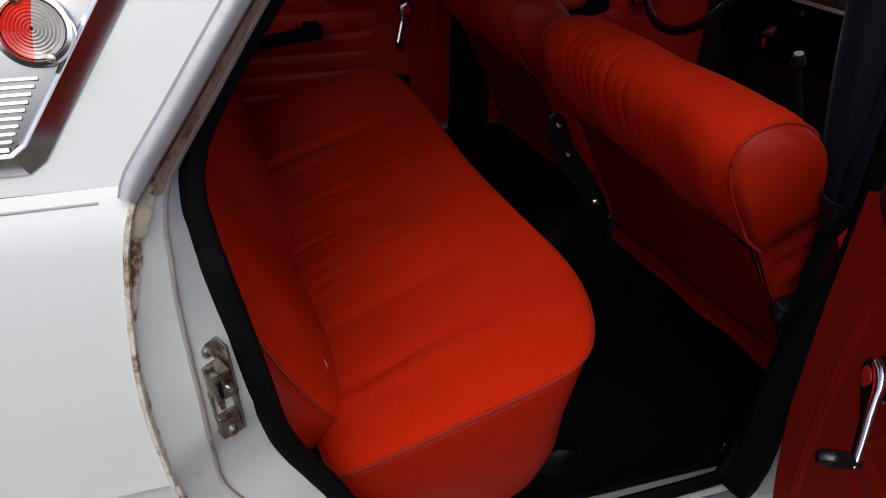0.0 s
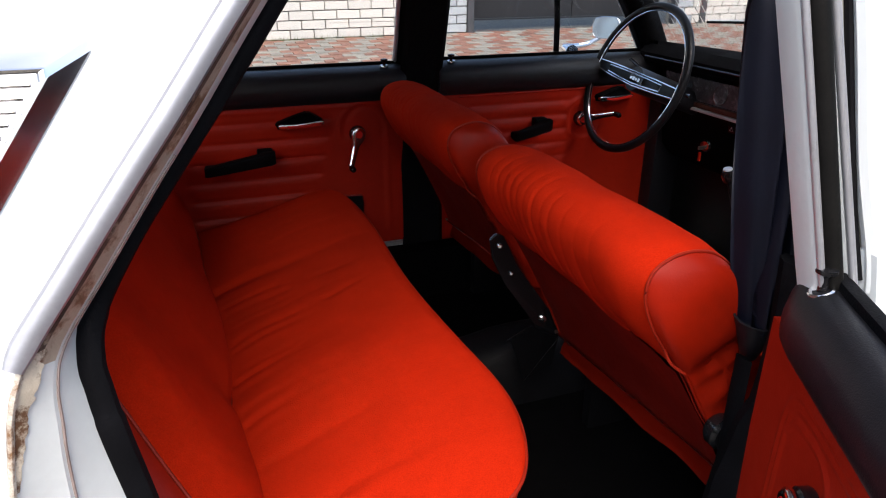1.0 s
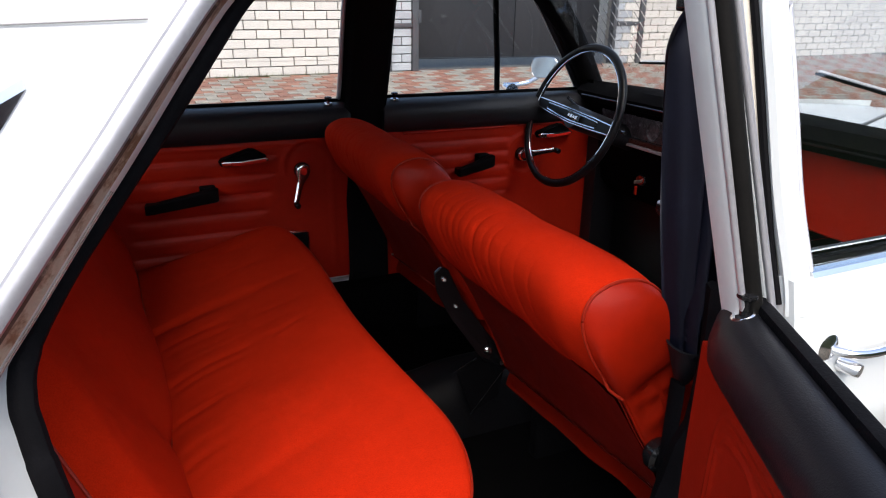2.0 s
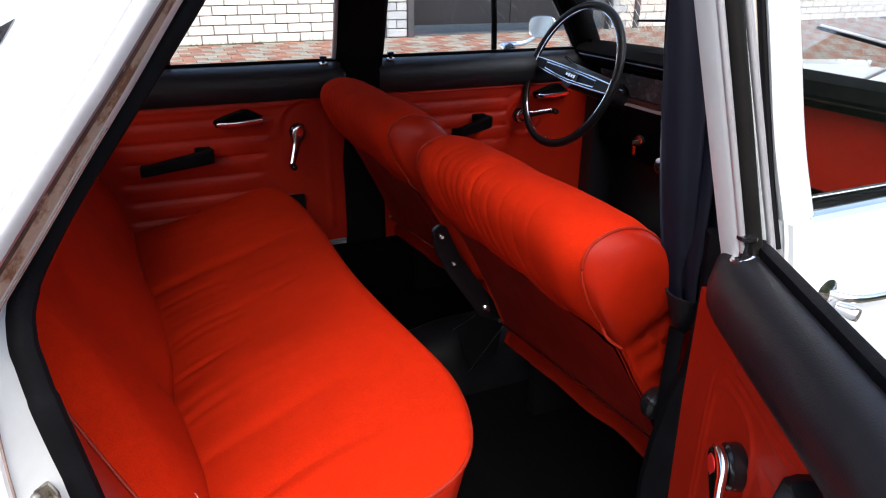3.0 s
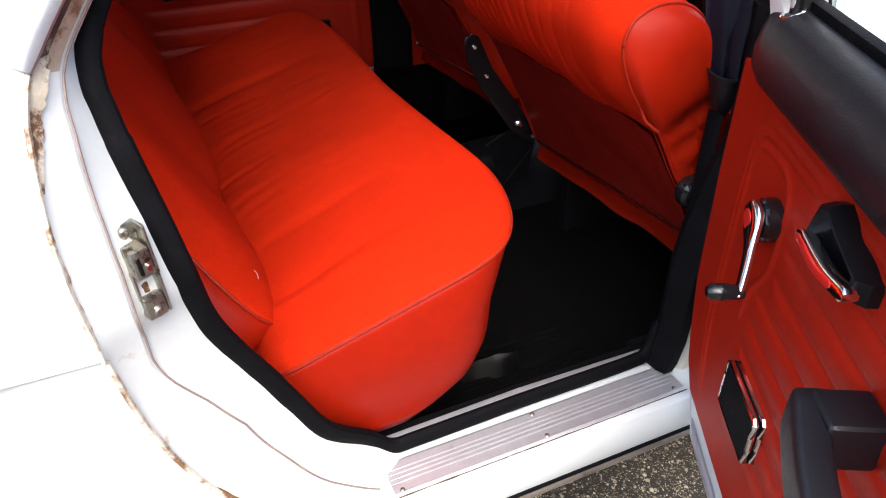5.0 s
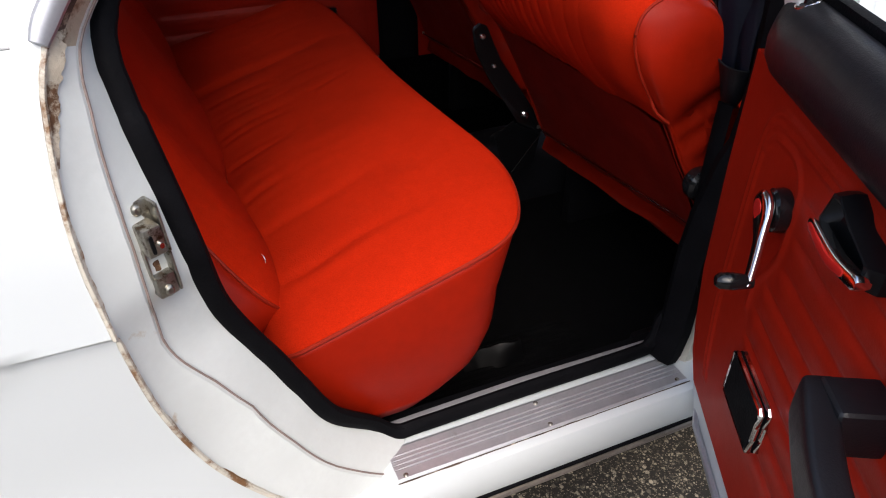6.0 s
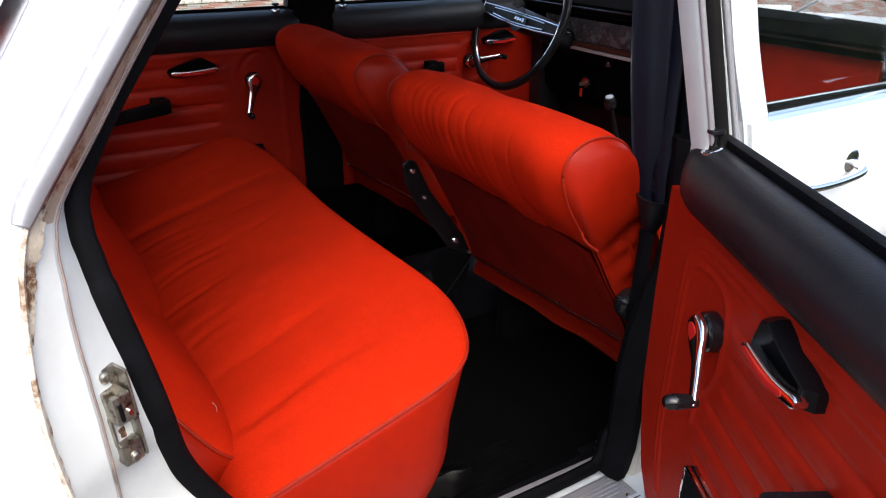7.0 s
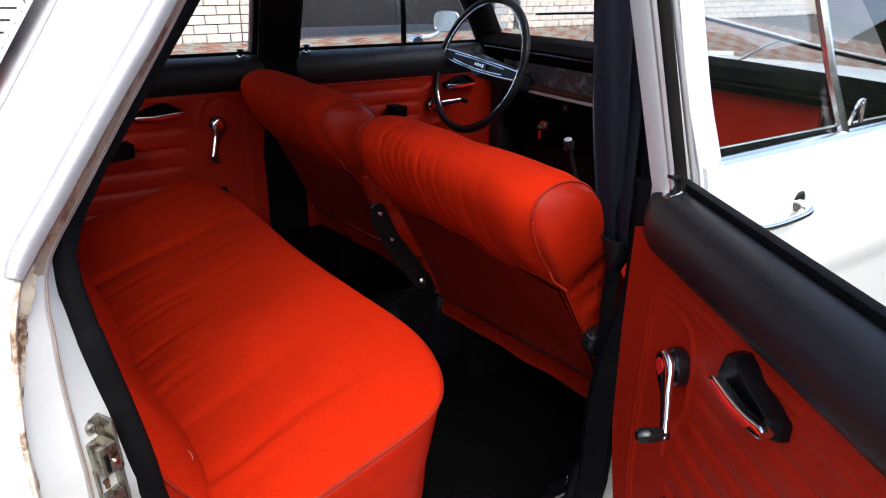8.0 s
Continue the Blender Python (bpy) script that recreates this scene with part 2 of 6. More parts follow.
def curve_at(pairs, v):
    """Piecewise linear y of (x, y) pairs, x rising."""
    return float(np.interp(v, [a for a, _ in pairs], [b for _, b in pairs]))


def rings(rows, closed=False, caps=False, bm=None):
    """A skin over rows of points; closed joins each row's ends."""
    bm = bm or bmesh.new()
    vs = [[bm.verts.new(p) for p in r] for r in rows]
    for a, b in zip(vs, vs[1:]):
        m = len(a)
        for i in range(m if closed else m - 1):
            j = (i + 1) % m
            bm.faces.new((a[i], a[j], b[j], b[i]))
    if caps:
        bm.faces.new(vs[0])
        bm.faces.new(vs[-1])
    return bm


def tube(pts, r, seg=10, closed=False, flat=1.0, bm=None, up=(0, 0, 1), taper=None):
    p = [Vector(a) for a in pts]
    rows = []
    k = len(p)
    for i, c in enumerate(p):
        d = (p[(i + 1) % k] - p[i - 1]) if closed else (p[min(i + 1, k - 1)] - p[max(i - 1, 0)])
        d.normalize()
        a = d.cross(Vector(up))
        if a.length < 1e-3:
            a = d.cross(Vector((0, 1, 0)))
        a.normalize()
        b = a.cross(d)
        q = r * (taper(i / (k - 1)) if taper else 1)
        rows.append([c + a * math.cos(w) * q + b * math.sin(w) * q * flat for w in [2 * math.pi * s / seg for s in range(seg)]])
    if closed:
        rows.append(rows[0])
        bm = rings(rows, True, False, bm)
        bmesh.ops.remove_doubles(bm, verts=bm.verts, dist=1e-6)
        return bm
    return rings(rows, True, True, bm)


def box(c, d, bevel=0.004, seg=2, m=None, bm=None):
    out = bmesh.new()
    bmesh.ops.create_cube(out, size=1, matrix=Matrix.Diagonal((*d, 1)))
    if bevel:
        bmesh.ops.bevel(out, geom=out.edges[:], offset=bevel, segments=seg, affect="EDGES", profile=0.6)
    bmesh.ops.transform(out, matrix=Matrix.Translation(c) @ (m or Matrix()), verts=out.verts)
    if bm is None:
        return out
    me = bpy.data.meshes.new("tmp")
    out.to_mesh(me)
    out.free()
    bm.from_mesh(me)
    bpy.data.meshes.remove(me)
    return bm


def lathe(profile, m, seg=28, bm=None):
    """A body turned round local z from (radius, height) pairs."""
    rows = [[m @ Vector((max(r, 1e-4) * math.cos(2 * math.pi * i / seg), max(r, 1e-4) * math.sin(2 * math.pi * i / seg), h)) for i in range(seg)] for r, h in profile]
    return rings(rows, True, True, bm)


def prism(outline, y0, y1, bevel=0.003):
    """An (x, z) outline drawn out along y."""
    bm = bmesh.new()
    f = bm.faces.new([bm.verts.new((x, y0, z)) for x, z in outline])
    r = bmesh.ops.extrude_face_region(bm, geom=[f])
    bmesh.ops.translate(bm, vec=(0, y1 - y0, 0), verts=[v for v in r["geom"] if isinstance(v, bmesh.types.BMVert)])
    if bevel:
        bmesh.ops.bevel(bm, geom=bm.edges[:], offset=bevel, segments=2, affect="EDGES")
    return bm


def axis_pose(at, z_to, x_to=(1, 0, 0)):
    z = Vector(z_to).normalized()
    x = Vector(x_to)
    x = (x - z * x.dot(z)).normalized()
    y = z.cross(x)
    m = Matrix((x, y, z)).transposed().to_4x4()
    m.translation = at
    return m


# ---- car body: shared lines (x ahead, y to the car's left, z up) ----
SIDE = [(0.30, 0.690), (0.36, 0.716), (0.45, 0.730), (0.60, 0.734), (0.764, 0.748), (0.772, 0.757), (0.85, 0.752), (0.93, 0.740), (0.98, 0.727), (1.005, 0.712), (1.26, 0.636), (1.36, 0.600)]
BACK_EDGE = [(0.34, 0.545), (0.39, 0.475), (0.46, 0.405), (0.532, 0.354), (0.593, 0.325), (0.664, 0.306), (0.722, 0.298), (0.784, 0.293), (0.833, 0.289), (0.875, 0.289), (0.913, 0.292), (0.944, 0.296), (0.972, 0.301), (1.003, 0.314), (1.046, 0.347), (1.099, 0.388), (1.144, 0.424), (1.209, 0.474), (1.254, 0.512), (1.30, 0.565), (1.335, 0.66)]
SEAL_W = [(0.34, 0.055), (0.447, 0.072), (0.513, 0.086), (0.594, 0.088), (0.66, 0.079), (0.70, 0.066), (0.78, 0.062), (0.82, 0.060), (0.86, 0.056), (0.90, 0.047), (0.94, 0.036), (0.98, 0.026), (1.04, 0.012), (1.135, 0.012), (1.335, 0.015)]

LIP_W = [(0.34, 0.036), (0.43, 0.042), (0.50, 0.054), (0.58, 0.060), (0.64, 0.049), (0.695, 0.030), (0.72, 0.025), (0.78, 0.030), (0.83, 0.034), (0.87, 0.033), (0.912, 0.029), (0.945, 0.026), (0.99, 0.020), (1.335, 0.013)]


def side_y(z):
    return curve_at(SIDE, z)


def back_edge(off=0.0, inward=0.0, n=64):
    """The rear edge of the rear door's opening, from the sill up to the roof, moved in by off (a number or 'seal')."""
    c = spline([(x, 0, z) for z, x in BACK_EDGE], n)
    out = []
    for i, p in enumerate(c):
        d = c[min(i + 1, n - 1)] - c[max(i - 1, 0)]
        nrm = Vector((d.z, 0, -d.x)).normalized()
        o = (curve_at(SEAL_W if off[0] == 0 else LIP_W, p.z) + off[1]) if isinstance(off, tuple) else off
        q = p + nrm * o
        out.append(Vector((q.x, side_y(p.z) - inward, q.z)))
    return out


def flip(pts, s):
    return [Vector((p[0], p[1] * s, p[2])) for p in pts]


car = thing("car", (0.8, 0, 0), "white four-door sedan body with rust-stained door jambs, parked on the roadside", "car")


def quarter(s):
    rows = []
    zs = sorted([0.34 + (1.003 - 0.34) * i / 34 for i in range(35) if not 0.745 < 0.34 + 0.663 * i / 34 < 0.785] + [0.752, 0.7636, 0.7725, 0.782])
    edge = [(z, x) for z, x in BACK_EDGE]
    for z0 in zs:
        xa = curve_at(edge, z0)
        row = []
        for j in range(49):
            x = -0.95 + (xa + 0.95) * (j / 48)
            arch = 0.31 + math.sqrt(max(0, 0.30 ** 2 - (x + 0.10) ** 2)) if abs(x + 0.10) < 0.30 else 0.34
            arch = max(arch, 0.34)
            z = arch + (z0 - 0.34) / 0.663 * (1.003 - arch)
            tail = max(0, -0.55 - x)
            row.append((x, s * (side_y(z) - 0.22 * tail ** 1.6), z))
        rows.append(row)
    return rings(rows)


for s, nm in ((-1, "quarter_panel"), (1, "quarter_panel")):
    part(nm, quarter(s), WHITE, car)
    # C-pillar skin from the belt to the roof, with a seam line above the badge
    rows = []
    for i in range(25):
        z = 1.003 + (1.335 - 1.003) * i / 24
        xa = curve_at([(a, b) for a, b in BACK_EDGE], z)
        rear = curve_at([(1.0, -0.12), (1.20, 0.06), (1.335, 0.22)], z)
        rows.append([(rear + (xa - rear) * j / 16, s * (side_y(z) - 0.03 * (1 - j / 16) ** 2), z) for j in range(17)])
    part("rear_pillar", rings(rows), WHITE, car)
    part("roof_seam", tube([(0.10 + 0.358 * t, s * (side_y(1.222) + 0.001 - 0.03 * (1 - t) ** 2), 1.212 + 0.016 * t) for t in [i / 10 for i in range(11)]], 0.0010, 6), SEAM, car)
    part("belt_seam", tube([(-0.3 + 0.588 * t, s * (side_y(0.995) + 0.0005), 0.995) for t in [i / 10 for i in range(11)]], 0.0009, 6), SEAM, car)
    # jamb: outer edge, step, seal seat, inner return
    j0, j1, j2 = back_edge(0, 0.0), back_edge(0.008, 0.010), back_edge((1, -0.002), 0.024)
    j3, j4, j5 = back_edge((1, 0.003), 0.034), back_edge((0, 0.003), 0.052), back_edge((0, 0.013), 0.075)
    iu = next(i for i, p in enumerate(j0) if p.z > 0.985)
    bm = rings([flip(r[:iu + 1], s) for r in (j0, j1, j2)])
    rings([flip(r, s) for r in (j2, j3, j4, j5)], bm=bm)
    part("rear_door_jamb", bm, JAMB, car, "worn cream-white door jamb with brown stains", sharp=1.2)
    jm = [a + (b - a) * 0.08 for a, b in zip(j1, j2)]
    part("gutter_grime", rings([flip(r[iu:], s) for r in (j0, j1, jm)]), GRIME, car, "brown grime under the rain gutter")
    part("rear_door_jamb", rings([flip(r[iu:], s) for r in (jm, j2)]), STAINED, car, "cream door jamb mottled with brown", sharp=1.2)
    e = back_edge(0.0, -0.0005, 160)
    rr = random.Random(4 + s)
    wob = [Vector((p.x, s * p.y, p.z)) for p in e[:118]]
    part("rusty_edge", tube(wob, 0.0025, 6, up=(0, 1, 0), taper=lambda t: 0.85 + 0.3 * abs(noise.noise((t * 14, s, 6))) + (0.3 if t < 0.45 else 0)), RUSTY, car, "rust-streaked panel edge")
    part("seam_sealer", tube(flip(back_edge((1, 0.0005), 0.028, 90)[:70], s), 0.0012, 6, up=(0, 1, 0)), SEALER, car)
    # rust scab under the drip rail's end
    pa = [p for p in back_edge(0.002, 0.003, 420) if 0.915 < p.z < 1.0]
    pb = [p for p in back_edge(0.022, 0.021, 420) if 0.915 < p.z < 1.0]
    rows = []
    for a, b in zip(pa, pb):
        k = (0.55 + 0.55 * noise.noise((a.z * 70, s, 2)) + 0.2 * noise.noise((a.z * 220, s, 5))) * max(0.08, 1 - abs(a.z - 0.985) * 13)
        rows.append([Vector((a.x + (b.x - a.x) * k * q, s * (a.y + 0.0010 + (b.y - a.y) * k * q), a.z)) for q in (0, 0.35, 0.7, 1.0)])
    part("rust_patch", rings(rows), RUSTPATCH, car, "flaking brown rust patch")
    # rust-brown streaks along the outer edge of the jamb
    for z0, z1, wide in ((0.345, 0.57, 0.9), (0.60, 0.74, 0.35), (0.76, 0.915, 0.5)):
        rows = []
        for a, b in zip(back_edge(0.001, 0.001, 500), back_edge(0.0085, 0.0105, 500)):
            if z0 < a.z < z1:
                fade = min(1, (a.z - z0) * 18, (z1 - a.z) * 18)
                k = max(0.05, wide * fade * (0.65 + 0.6 * noise.noise((a.z * 26, s, 4)) + 0.25 * noise.noise((a.z * 110, s, 7))))
                rows.append([Vector((a.x + (b.x - a.x) * k * q, s * (a.y + 0.0006 + (b.y - a.y) * k * q), a.z)) for q in (0, 0.5, 1.0)])
        part("rust_streak", rings(rows), RUSTY, car, "brown rust streak on the jamb edge")
    d = [p for p in back_edge(-0.004, -0.006, 120) if p.z > 0.992]
    d = d + [Vector((0.8, 0.606, 1.352)), Vector((1.2, 0.606, 1.352)), Vector((1.5, 0.60, 1.325)), Vector((1.66, 0.655, 1.16)), Vector((1.81, 0.705, 1.0))]
    part("drip_rail", tube(flip(d, s), 0.0085, 10, flat=0.8, up=(0, 1, 0), taper=lambda t: 0.72 if t < 0.01 else 0.9 if t < 0.03 else 1.0), GUTTER, car, "grey metal rain gutter along the roof edge")
    # door seal all round the rear opening
    sl = back_edge((0, 0.013), 0.060, 60)[:-2]
    lo = [Vector((0.985, 0.640, 0.47)), Vector((0.972, 0.640, 0.424)), Vector((0.94, 0.640, 0.414)), Vector((0.75, 0.640, 0.414)), Vector((0.60, 0.642, 0.414)), Vector((0.556, 0.642, 0.4165)), Vector((0.524, 0.644, 0.450))]
    up = [Vector((0.70, 0.575, 1.318)), Vector((0.9, 0.57, 1.32)), Vector((1.015, 0.590, 1.27)), Vector((1.032, 0.660, 1.0)), Vector((1.032, 0.668, 0.82)), Vector((0.996, 0.652, 0.64))]
    ring = spline(lo + sl[6::3] + up, 220, True)
    part("door_seal", tube(flip(ring, s), 0.0116, 10, True, flat=0.85, up=(0, 1, 0), taper=lambda t: (0.80 if ring[int(t * 219)].z > 1.0 else 0.9 if ring[int(t * 219)].z > 0.92 else 1.0) * (1.0 if t < 0.70 else max(0.4, 1 - (t - 0.70) * 8))), RUBBER, car, "thick black rubber door seal")
    # sill
    prof = [(0.60, 0.30), (0.60, 0.398), (0.64, 0.402), (0.716, 0.402), (0.724, 0.398), (0.729, 0.388), (0.732, 0.36), (0.728, 0.338), (0.715, 0.328), (0.66, 0.31)]
    rows = [[(x, s * y, z) for y, z in prof] for x in [0.36 + 1.7 * i / 20 for i in range(21)]]
    part("sill", rings(rows, True, True), WHITE, car)
    part("sill_moulding", tube([(0.42, s * 0.729, 0.3275), (1.9, s * 0.729, 0.3275)], 0.0058, 8), DULLTRIM, car, "dull brown-grey sill moulding")
    part("sill_rubber", tube([(0.42, s * 0.7305, 0.338), (1.9, s * 0.7305, 0.338)], 0.0028, 8), RUBBER, car)
    # pillar between the doors, leaning in above the belt
    rows = []
    for z in [0.40, 0.5, 0.6, 0.68, 0.78, 0.9, 0.925, 0.97, 1.0, 1.1, 1.2, 1.3, 1.35]:
        y = side_y(z) - (0.022 if z > 0.93 or s > 0 else 0.045)
        x0, x1, t = (0.992, 1.062, 0.055) if s > 0 else (curve_at([(0.4, 0.992), (0.68, 0.998), (0.78, 1.030), (0.92, 1.032), (0.97, 1.014)], z), 1.062, curve_at([(0.8, 0.055), (0.9, 0.030)], z))
        rows.append([(x0 + 0.01, s * (y - t), z), (x0, s * (y - t + 0.01), z), (x0, s * (y - 0.012), z), (x0 + 0.012, s * (y - 0.010), z), (x0 + 0.02, s * y, z), (x1, s * y, z), (x1, s * (y - t), z)])
    # the near pillar's cream carries the shade of its recess
    part("door_pillar", rings(rows, True, True), JAMB if s > 0 else SHADECREAM, car, "cream-white door pillar with rust runs")
    rows = []
    for z in [0.33, 0.45, 0.6, 0.75, 0.88, 0.95, 1.0, 1.1, 1.2, 1.3]:
        y = side_y(z) - 0.082
        a, b = (0.975 if s > 0 else curve_at([(0.33, 0.984), (0.64, 0.984), (0.74, 1.016), (0.80, 1.034), (0.90, 1.040)], z), 1.095)
        rows.append([(a + 0.012, s * (y - 0.018), z), (a, s * (y - 0.008), z), (a + 0.014, s * (y + 0.002), z), (b - 0.014, s * (y + 0.002), z), (b, s * (y - 0.008), z), (b - 0.012, s * (y - 0.018), z)])
    if s > 0:
        part("pillar_trim", rings(rows, True, True), RUBBER, car, "black vinyl pillar trim")
    else:
        part("pillar_trim", rings(rows[:5], True, True), BLACK, car, "black vinyl pillar trim")
        part("front_door_seal", tube([(1.0490, s * (side_y(z) - 0.018), z) for z in (0.94, 1.0, 1.1, 1.2, 1.3)], 0.0042, 8), RUBBER, car, "dark rubber seal along the pillar")
        part("rust_run", tube([(1.024 + 0.0016 * noise.noise((z * 30, 2, 1)), s * (side_y(z) - 0.0222), z) for z in [0.96 + 0.0085 * i for i in range(40)]], 0.0022, 6, flat=0.4, up=(0, 1, 0), taper=lambda t: 0.5 + 0.9 * abs(noise.noise((t * 12, 3, 3)))), GRIME, car, "thin brown rust run")
        cover = []
        for z, k in ((0.409, -0.012), (0.425, -0.008), (0.47, -0.005), (0.60, -0.006), (0.66, -0.004), (0.70, 0.003), (0.74, 0.009), (0.77, 0.014), (0.80, 0.018), (0.86, 0.026), (0.94, 0.034)):
            y = side_y(z)
            cover.append([(1.000 + k, s * (y - 0.098), z), (0.988 + k, s * (y - 0.094), z), (0.980 + k, s * (y - 0.080), z), (0.983 + k, s * (y - 0.058), z), (0.989 + k, s * (y - 0.045), z), (1.004 + k, s * (y - 0.045), z)])
        part("pillar_rubber", rings(cover, True, True), RUBBER, car, "black rubber pillar strip")
        for dz, dy in ((0.443, 0.034), (0.437, 0.026), (0.428, 0.038), (0.452, 0.030)):
            part("rust_spot", lathe([(0, 0), (0.0045, 0), (0.003, 0.001), (0, 0.0012)], axis_pose((0.991, s * (side_y(dz) - dy), dz), (-1, 0, 0)), 9), RUST, car)
    # windscreen pillar
    a0, a1 = Vector((1.80, s * 0.665, 0.985)), Vector((1.50, s * 0.575, 1.325))
    part("windscreen_pillar", tube([a0 + (a1 - a0) * t + Vector((0.02 * math.sin(t * 3.1), 0, 0)) for t in [i / 8 for i in range(9)]], 0.041, 14, flat=0.85), DASHPAD, car, "black lined windscreen pillar")
    part("windscreen_pillar_skin", tube([a0 + (a1 - a0) * t + Vector((0.004 + 0.02 * math.sin(t * 3.1), s * 0.032, 0.006)) for t in [i / 8 for i in range(9)]], 0.014, 12, flat=0.8), WHITE, car)
    # front wing, with the wheel arch
    rows = []
    for i in range(22):
        z0 = 0.34 + (0.99 - 0.34) * i / 21
        row = []
        for j in range(43):
            x = 1.905 + 1.25 * j / 42
            arch = max(0.34, 0.31 + math.sqrt(max(0, 0.30 ** 2 - (x - 2.35) ** 2)))
            z = arch + (z0 - 0.34) / 0.65 * (0.965 - 0.05 * min(1, j / 6) - 0.03 * j / 42 - arch)
            row.append((x, s * (side_y(z) - 0.10 * max(0, (x - 2.6) / 0.55) ** 2), z))
        rows.append(row)
    part("front_wing", rings(rows), WHITE, car)

# scuff plate with ribs and screws
for s in (-1,):
    bm = bmesh.new()
    ys, hs = [0.656, 0.660], [0.0, 0.0016]
    for g in (0.672, 0.679, 0.686, 0.693):
        ys += [g - 0.0012, g - 0.0004, g + 0.0004, g + 0.0014]
        hs += [0.0016, 0.0030, 0.0006, 0.0016]
    ys, hs = ys + [0.708, 0.711], hs + [0.0016, 0.0]
    rings([[(x, s * y, 0.4035 + (h if 0 < i < 21 or h == 0 else 0.0016)) for y, h in zip(ys, hs)] for i, x in enumerate([0.537 + 0.453 * i / 21 for i in range(22)])], bm=bm)
    plate = part("scuff_plate", bm, ALU, car, "ribbed aluminium sill plate", sharp=0.3)
    for x in (0.548, 0.76, 0.975):
        for y in (0.663, 0.7045):
            part("screw", lathe([(0.0, 0.0), (0.0036, 0.0), (0.0034, 0.0012), (0.002, 0.0022), (0.0, 0.0024)], pose(x, s * y, 0.4048), 10), STEEL, plate)
    part("plate_grime", tube([(0.535 + 0.458 * i / 40, s * (0.7125 + 0.0006 * noise.noise((i * 0.7, 2, 2))), 0.4025) for i in range(41)], 0.0016, 6, flat=0.5, taper=lambda t: 0.5 + 0.9 * abs(noise.noise((t * 15, 1, 8)))), GRIME, car)
    part("sill_cover", box((0.76, s * 0.622, 0.4025), (0.50, 0.040, 0.008), 0.003), RUBBER, car)
    strip = [(0.548 + 0.43 * i / 12, s * (0.621 + 0.005 * abs(i / 6 - 1)), 0.411) for i in range(13)]
    part("sill_strip", tube(strip, 0.0065, 8, flat=0.45), ALU, car, "polished metal carpet strip")

# striker plate on the rear jamb
M = axis_pose((0.335, -0.708, 0.820), (0.42, -0.90, 0.06), (-0.03, 0.0, 1)) @ Matrix.Diagonal((1.0, 0.78, 1.0, 1.0))
striker = part("striker_plate", box((0, 0.002, 0), (0.088, 0.028, 0.007), 0.0030, 2, None), STEEL, car, "worn plated steel door striker with rust")
striker.data.transform(M)
# recess and slot are thin black slabs standing in for shade in hollows
for nm, c, d, mt in (("striker_wedge", (0.014, 0.004, 0.012), (0.026, 0.020, 0.022), STEEL), ("striker_catch", (-0.033, 0.003, 0.008), (0.021, 0.022, 0.014), STEEL), ("striker_wall", (0.020, -0.0105, 0.009), (0.046, 0.004, 0.018), STEEL), ("striker_wall", (-0.022, -0.0105, 0.008), (0.042, 0.004, 0.015), STEEL), ("striker_rib", (-0.011, 0.0135, 0.006), (0.030, 0.003, 0.011), STEEL), ("striker_recess", (-0.011, 0.002, 0.0032), (0.026, 0.018, 0.002), DARKPAINT), ("striker_rust", (-0.017, 0.004, 0.0046), (0.012, 0.010, 0.003), RUST), ("striker_slot", (0.013, 0.0085, 0.0231), (0.017, 0.004, 0.0012), DARKPAINT)):
    striker_bit = part(nm, box(c, d, 0.0022), mt, striker)
    striker_bit.data.transform(M)
for cx, hz in ((0.037, 0.004), (-0.036, 0.016)):
    part("striker_screw", lathe([(0, 0), (0.0055, 0), (0.005, 0.0025), (0.003, 0.0036), (0, 0.0030)], M @ pose(cx, 0.004, hz), 14), STEEL, striker)
part("striker_pin", lathe([(0, 0), (0.0026, 0), (0.0026, 0.003), (0, 0.003)], M @ pose(0.010, 0.000, 0.0225), 12), CHROME, striker)

# roof skin and headliner
for nm, dz, mat, inset in (("roof", 0.0, WHITE, 0.0), ("headliner", -0.035, LINER, 0.02)):
    rows = []
    for i in range(25):
        u = i / 24
        x = 0.16 + 1.36 * u
        half = 0.605 - inset - 0.02 * abs(2 * u - 1) ** 3
        edge_z = 1.355 - 0.035 * abs(2 * u - 1) ** 4
        rows.append([(x, half * v, edge_z + dz + 0.055 * (1 - v * v) * (1 - 0.35 * abs(2 * u - 1) ** 3)) for v in [-1 + 2 * j / 24 for j in range(25)]])
    part(nm, rings(rows), mat, car)
# windscreen, rear window, bonnet, boot lid, nose, tail and firewall
def sheet(fn, nu=16, nv=20):
    return rings([[fn(i / nu, -1 + 2 * j / nv) for j in range(nv + 1)] for i in range(nu + 1)])
ws = part("windscreen", sheet(lambda u, v: (1.90 - 0.36 * u - 0.09 * v * v, v * (0.655 - 0.085 * u), 0.985 + 0.36 * u), 12, 48), GLASS, car, smooth=False)
rw = part("rear_window", sheet(lambda u, v: (-0.10 + 0.27 * u + 0.05 * v * v, v * (0.60 - 0.05 * u), 0.99 + 0.36 * u), 12, 48), GLASS, car, smooth=False)
for g in (ws, rw):
    thicken(g)
part("windscreen_rubber", tube(spline([(1.90 - 0.09 * v * v, v * 0.655, 0.985) for v in [-1 + i / 6 for i in range(13)]] + [(1.81 - 0.36 * t, 0.655 - 0.085 * t, 0.985 + 0.36 * t) for t in (0.5, 0.98)] + [(1.54 - 0.09 * v * v, v * 0.57, 1.345) for v in (0.5, 0, -0.5)] + [(1.81 - 0.36 * t, -0.655 + 0.085 * t, 0.985 + 0.36 * t) for t in (0.98, 0.5)], 120, True), 0.015, 8, True), RUBBER, car)
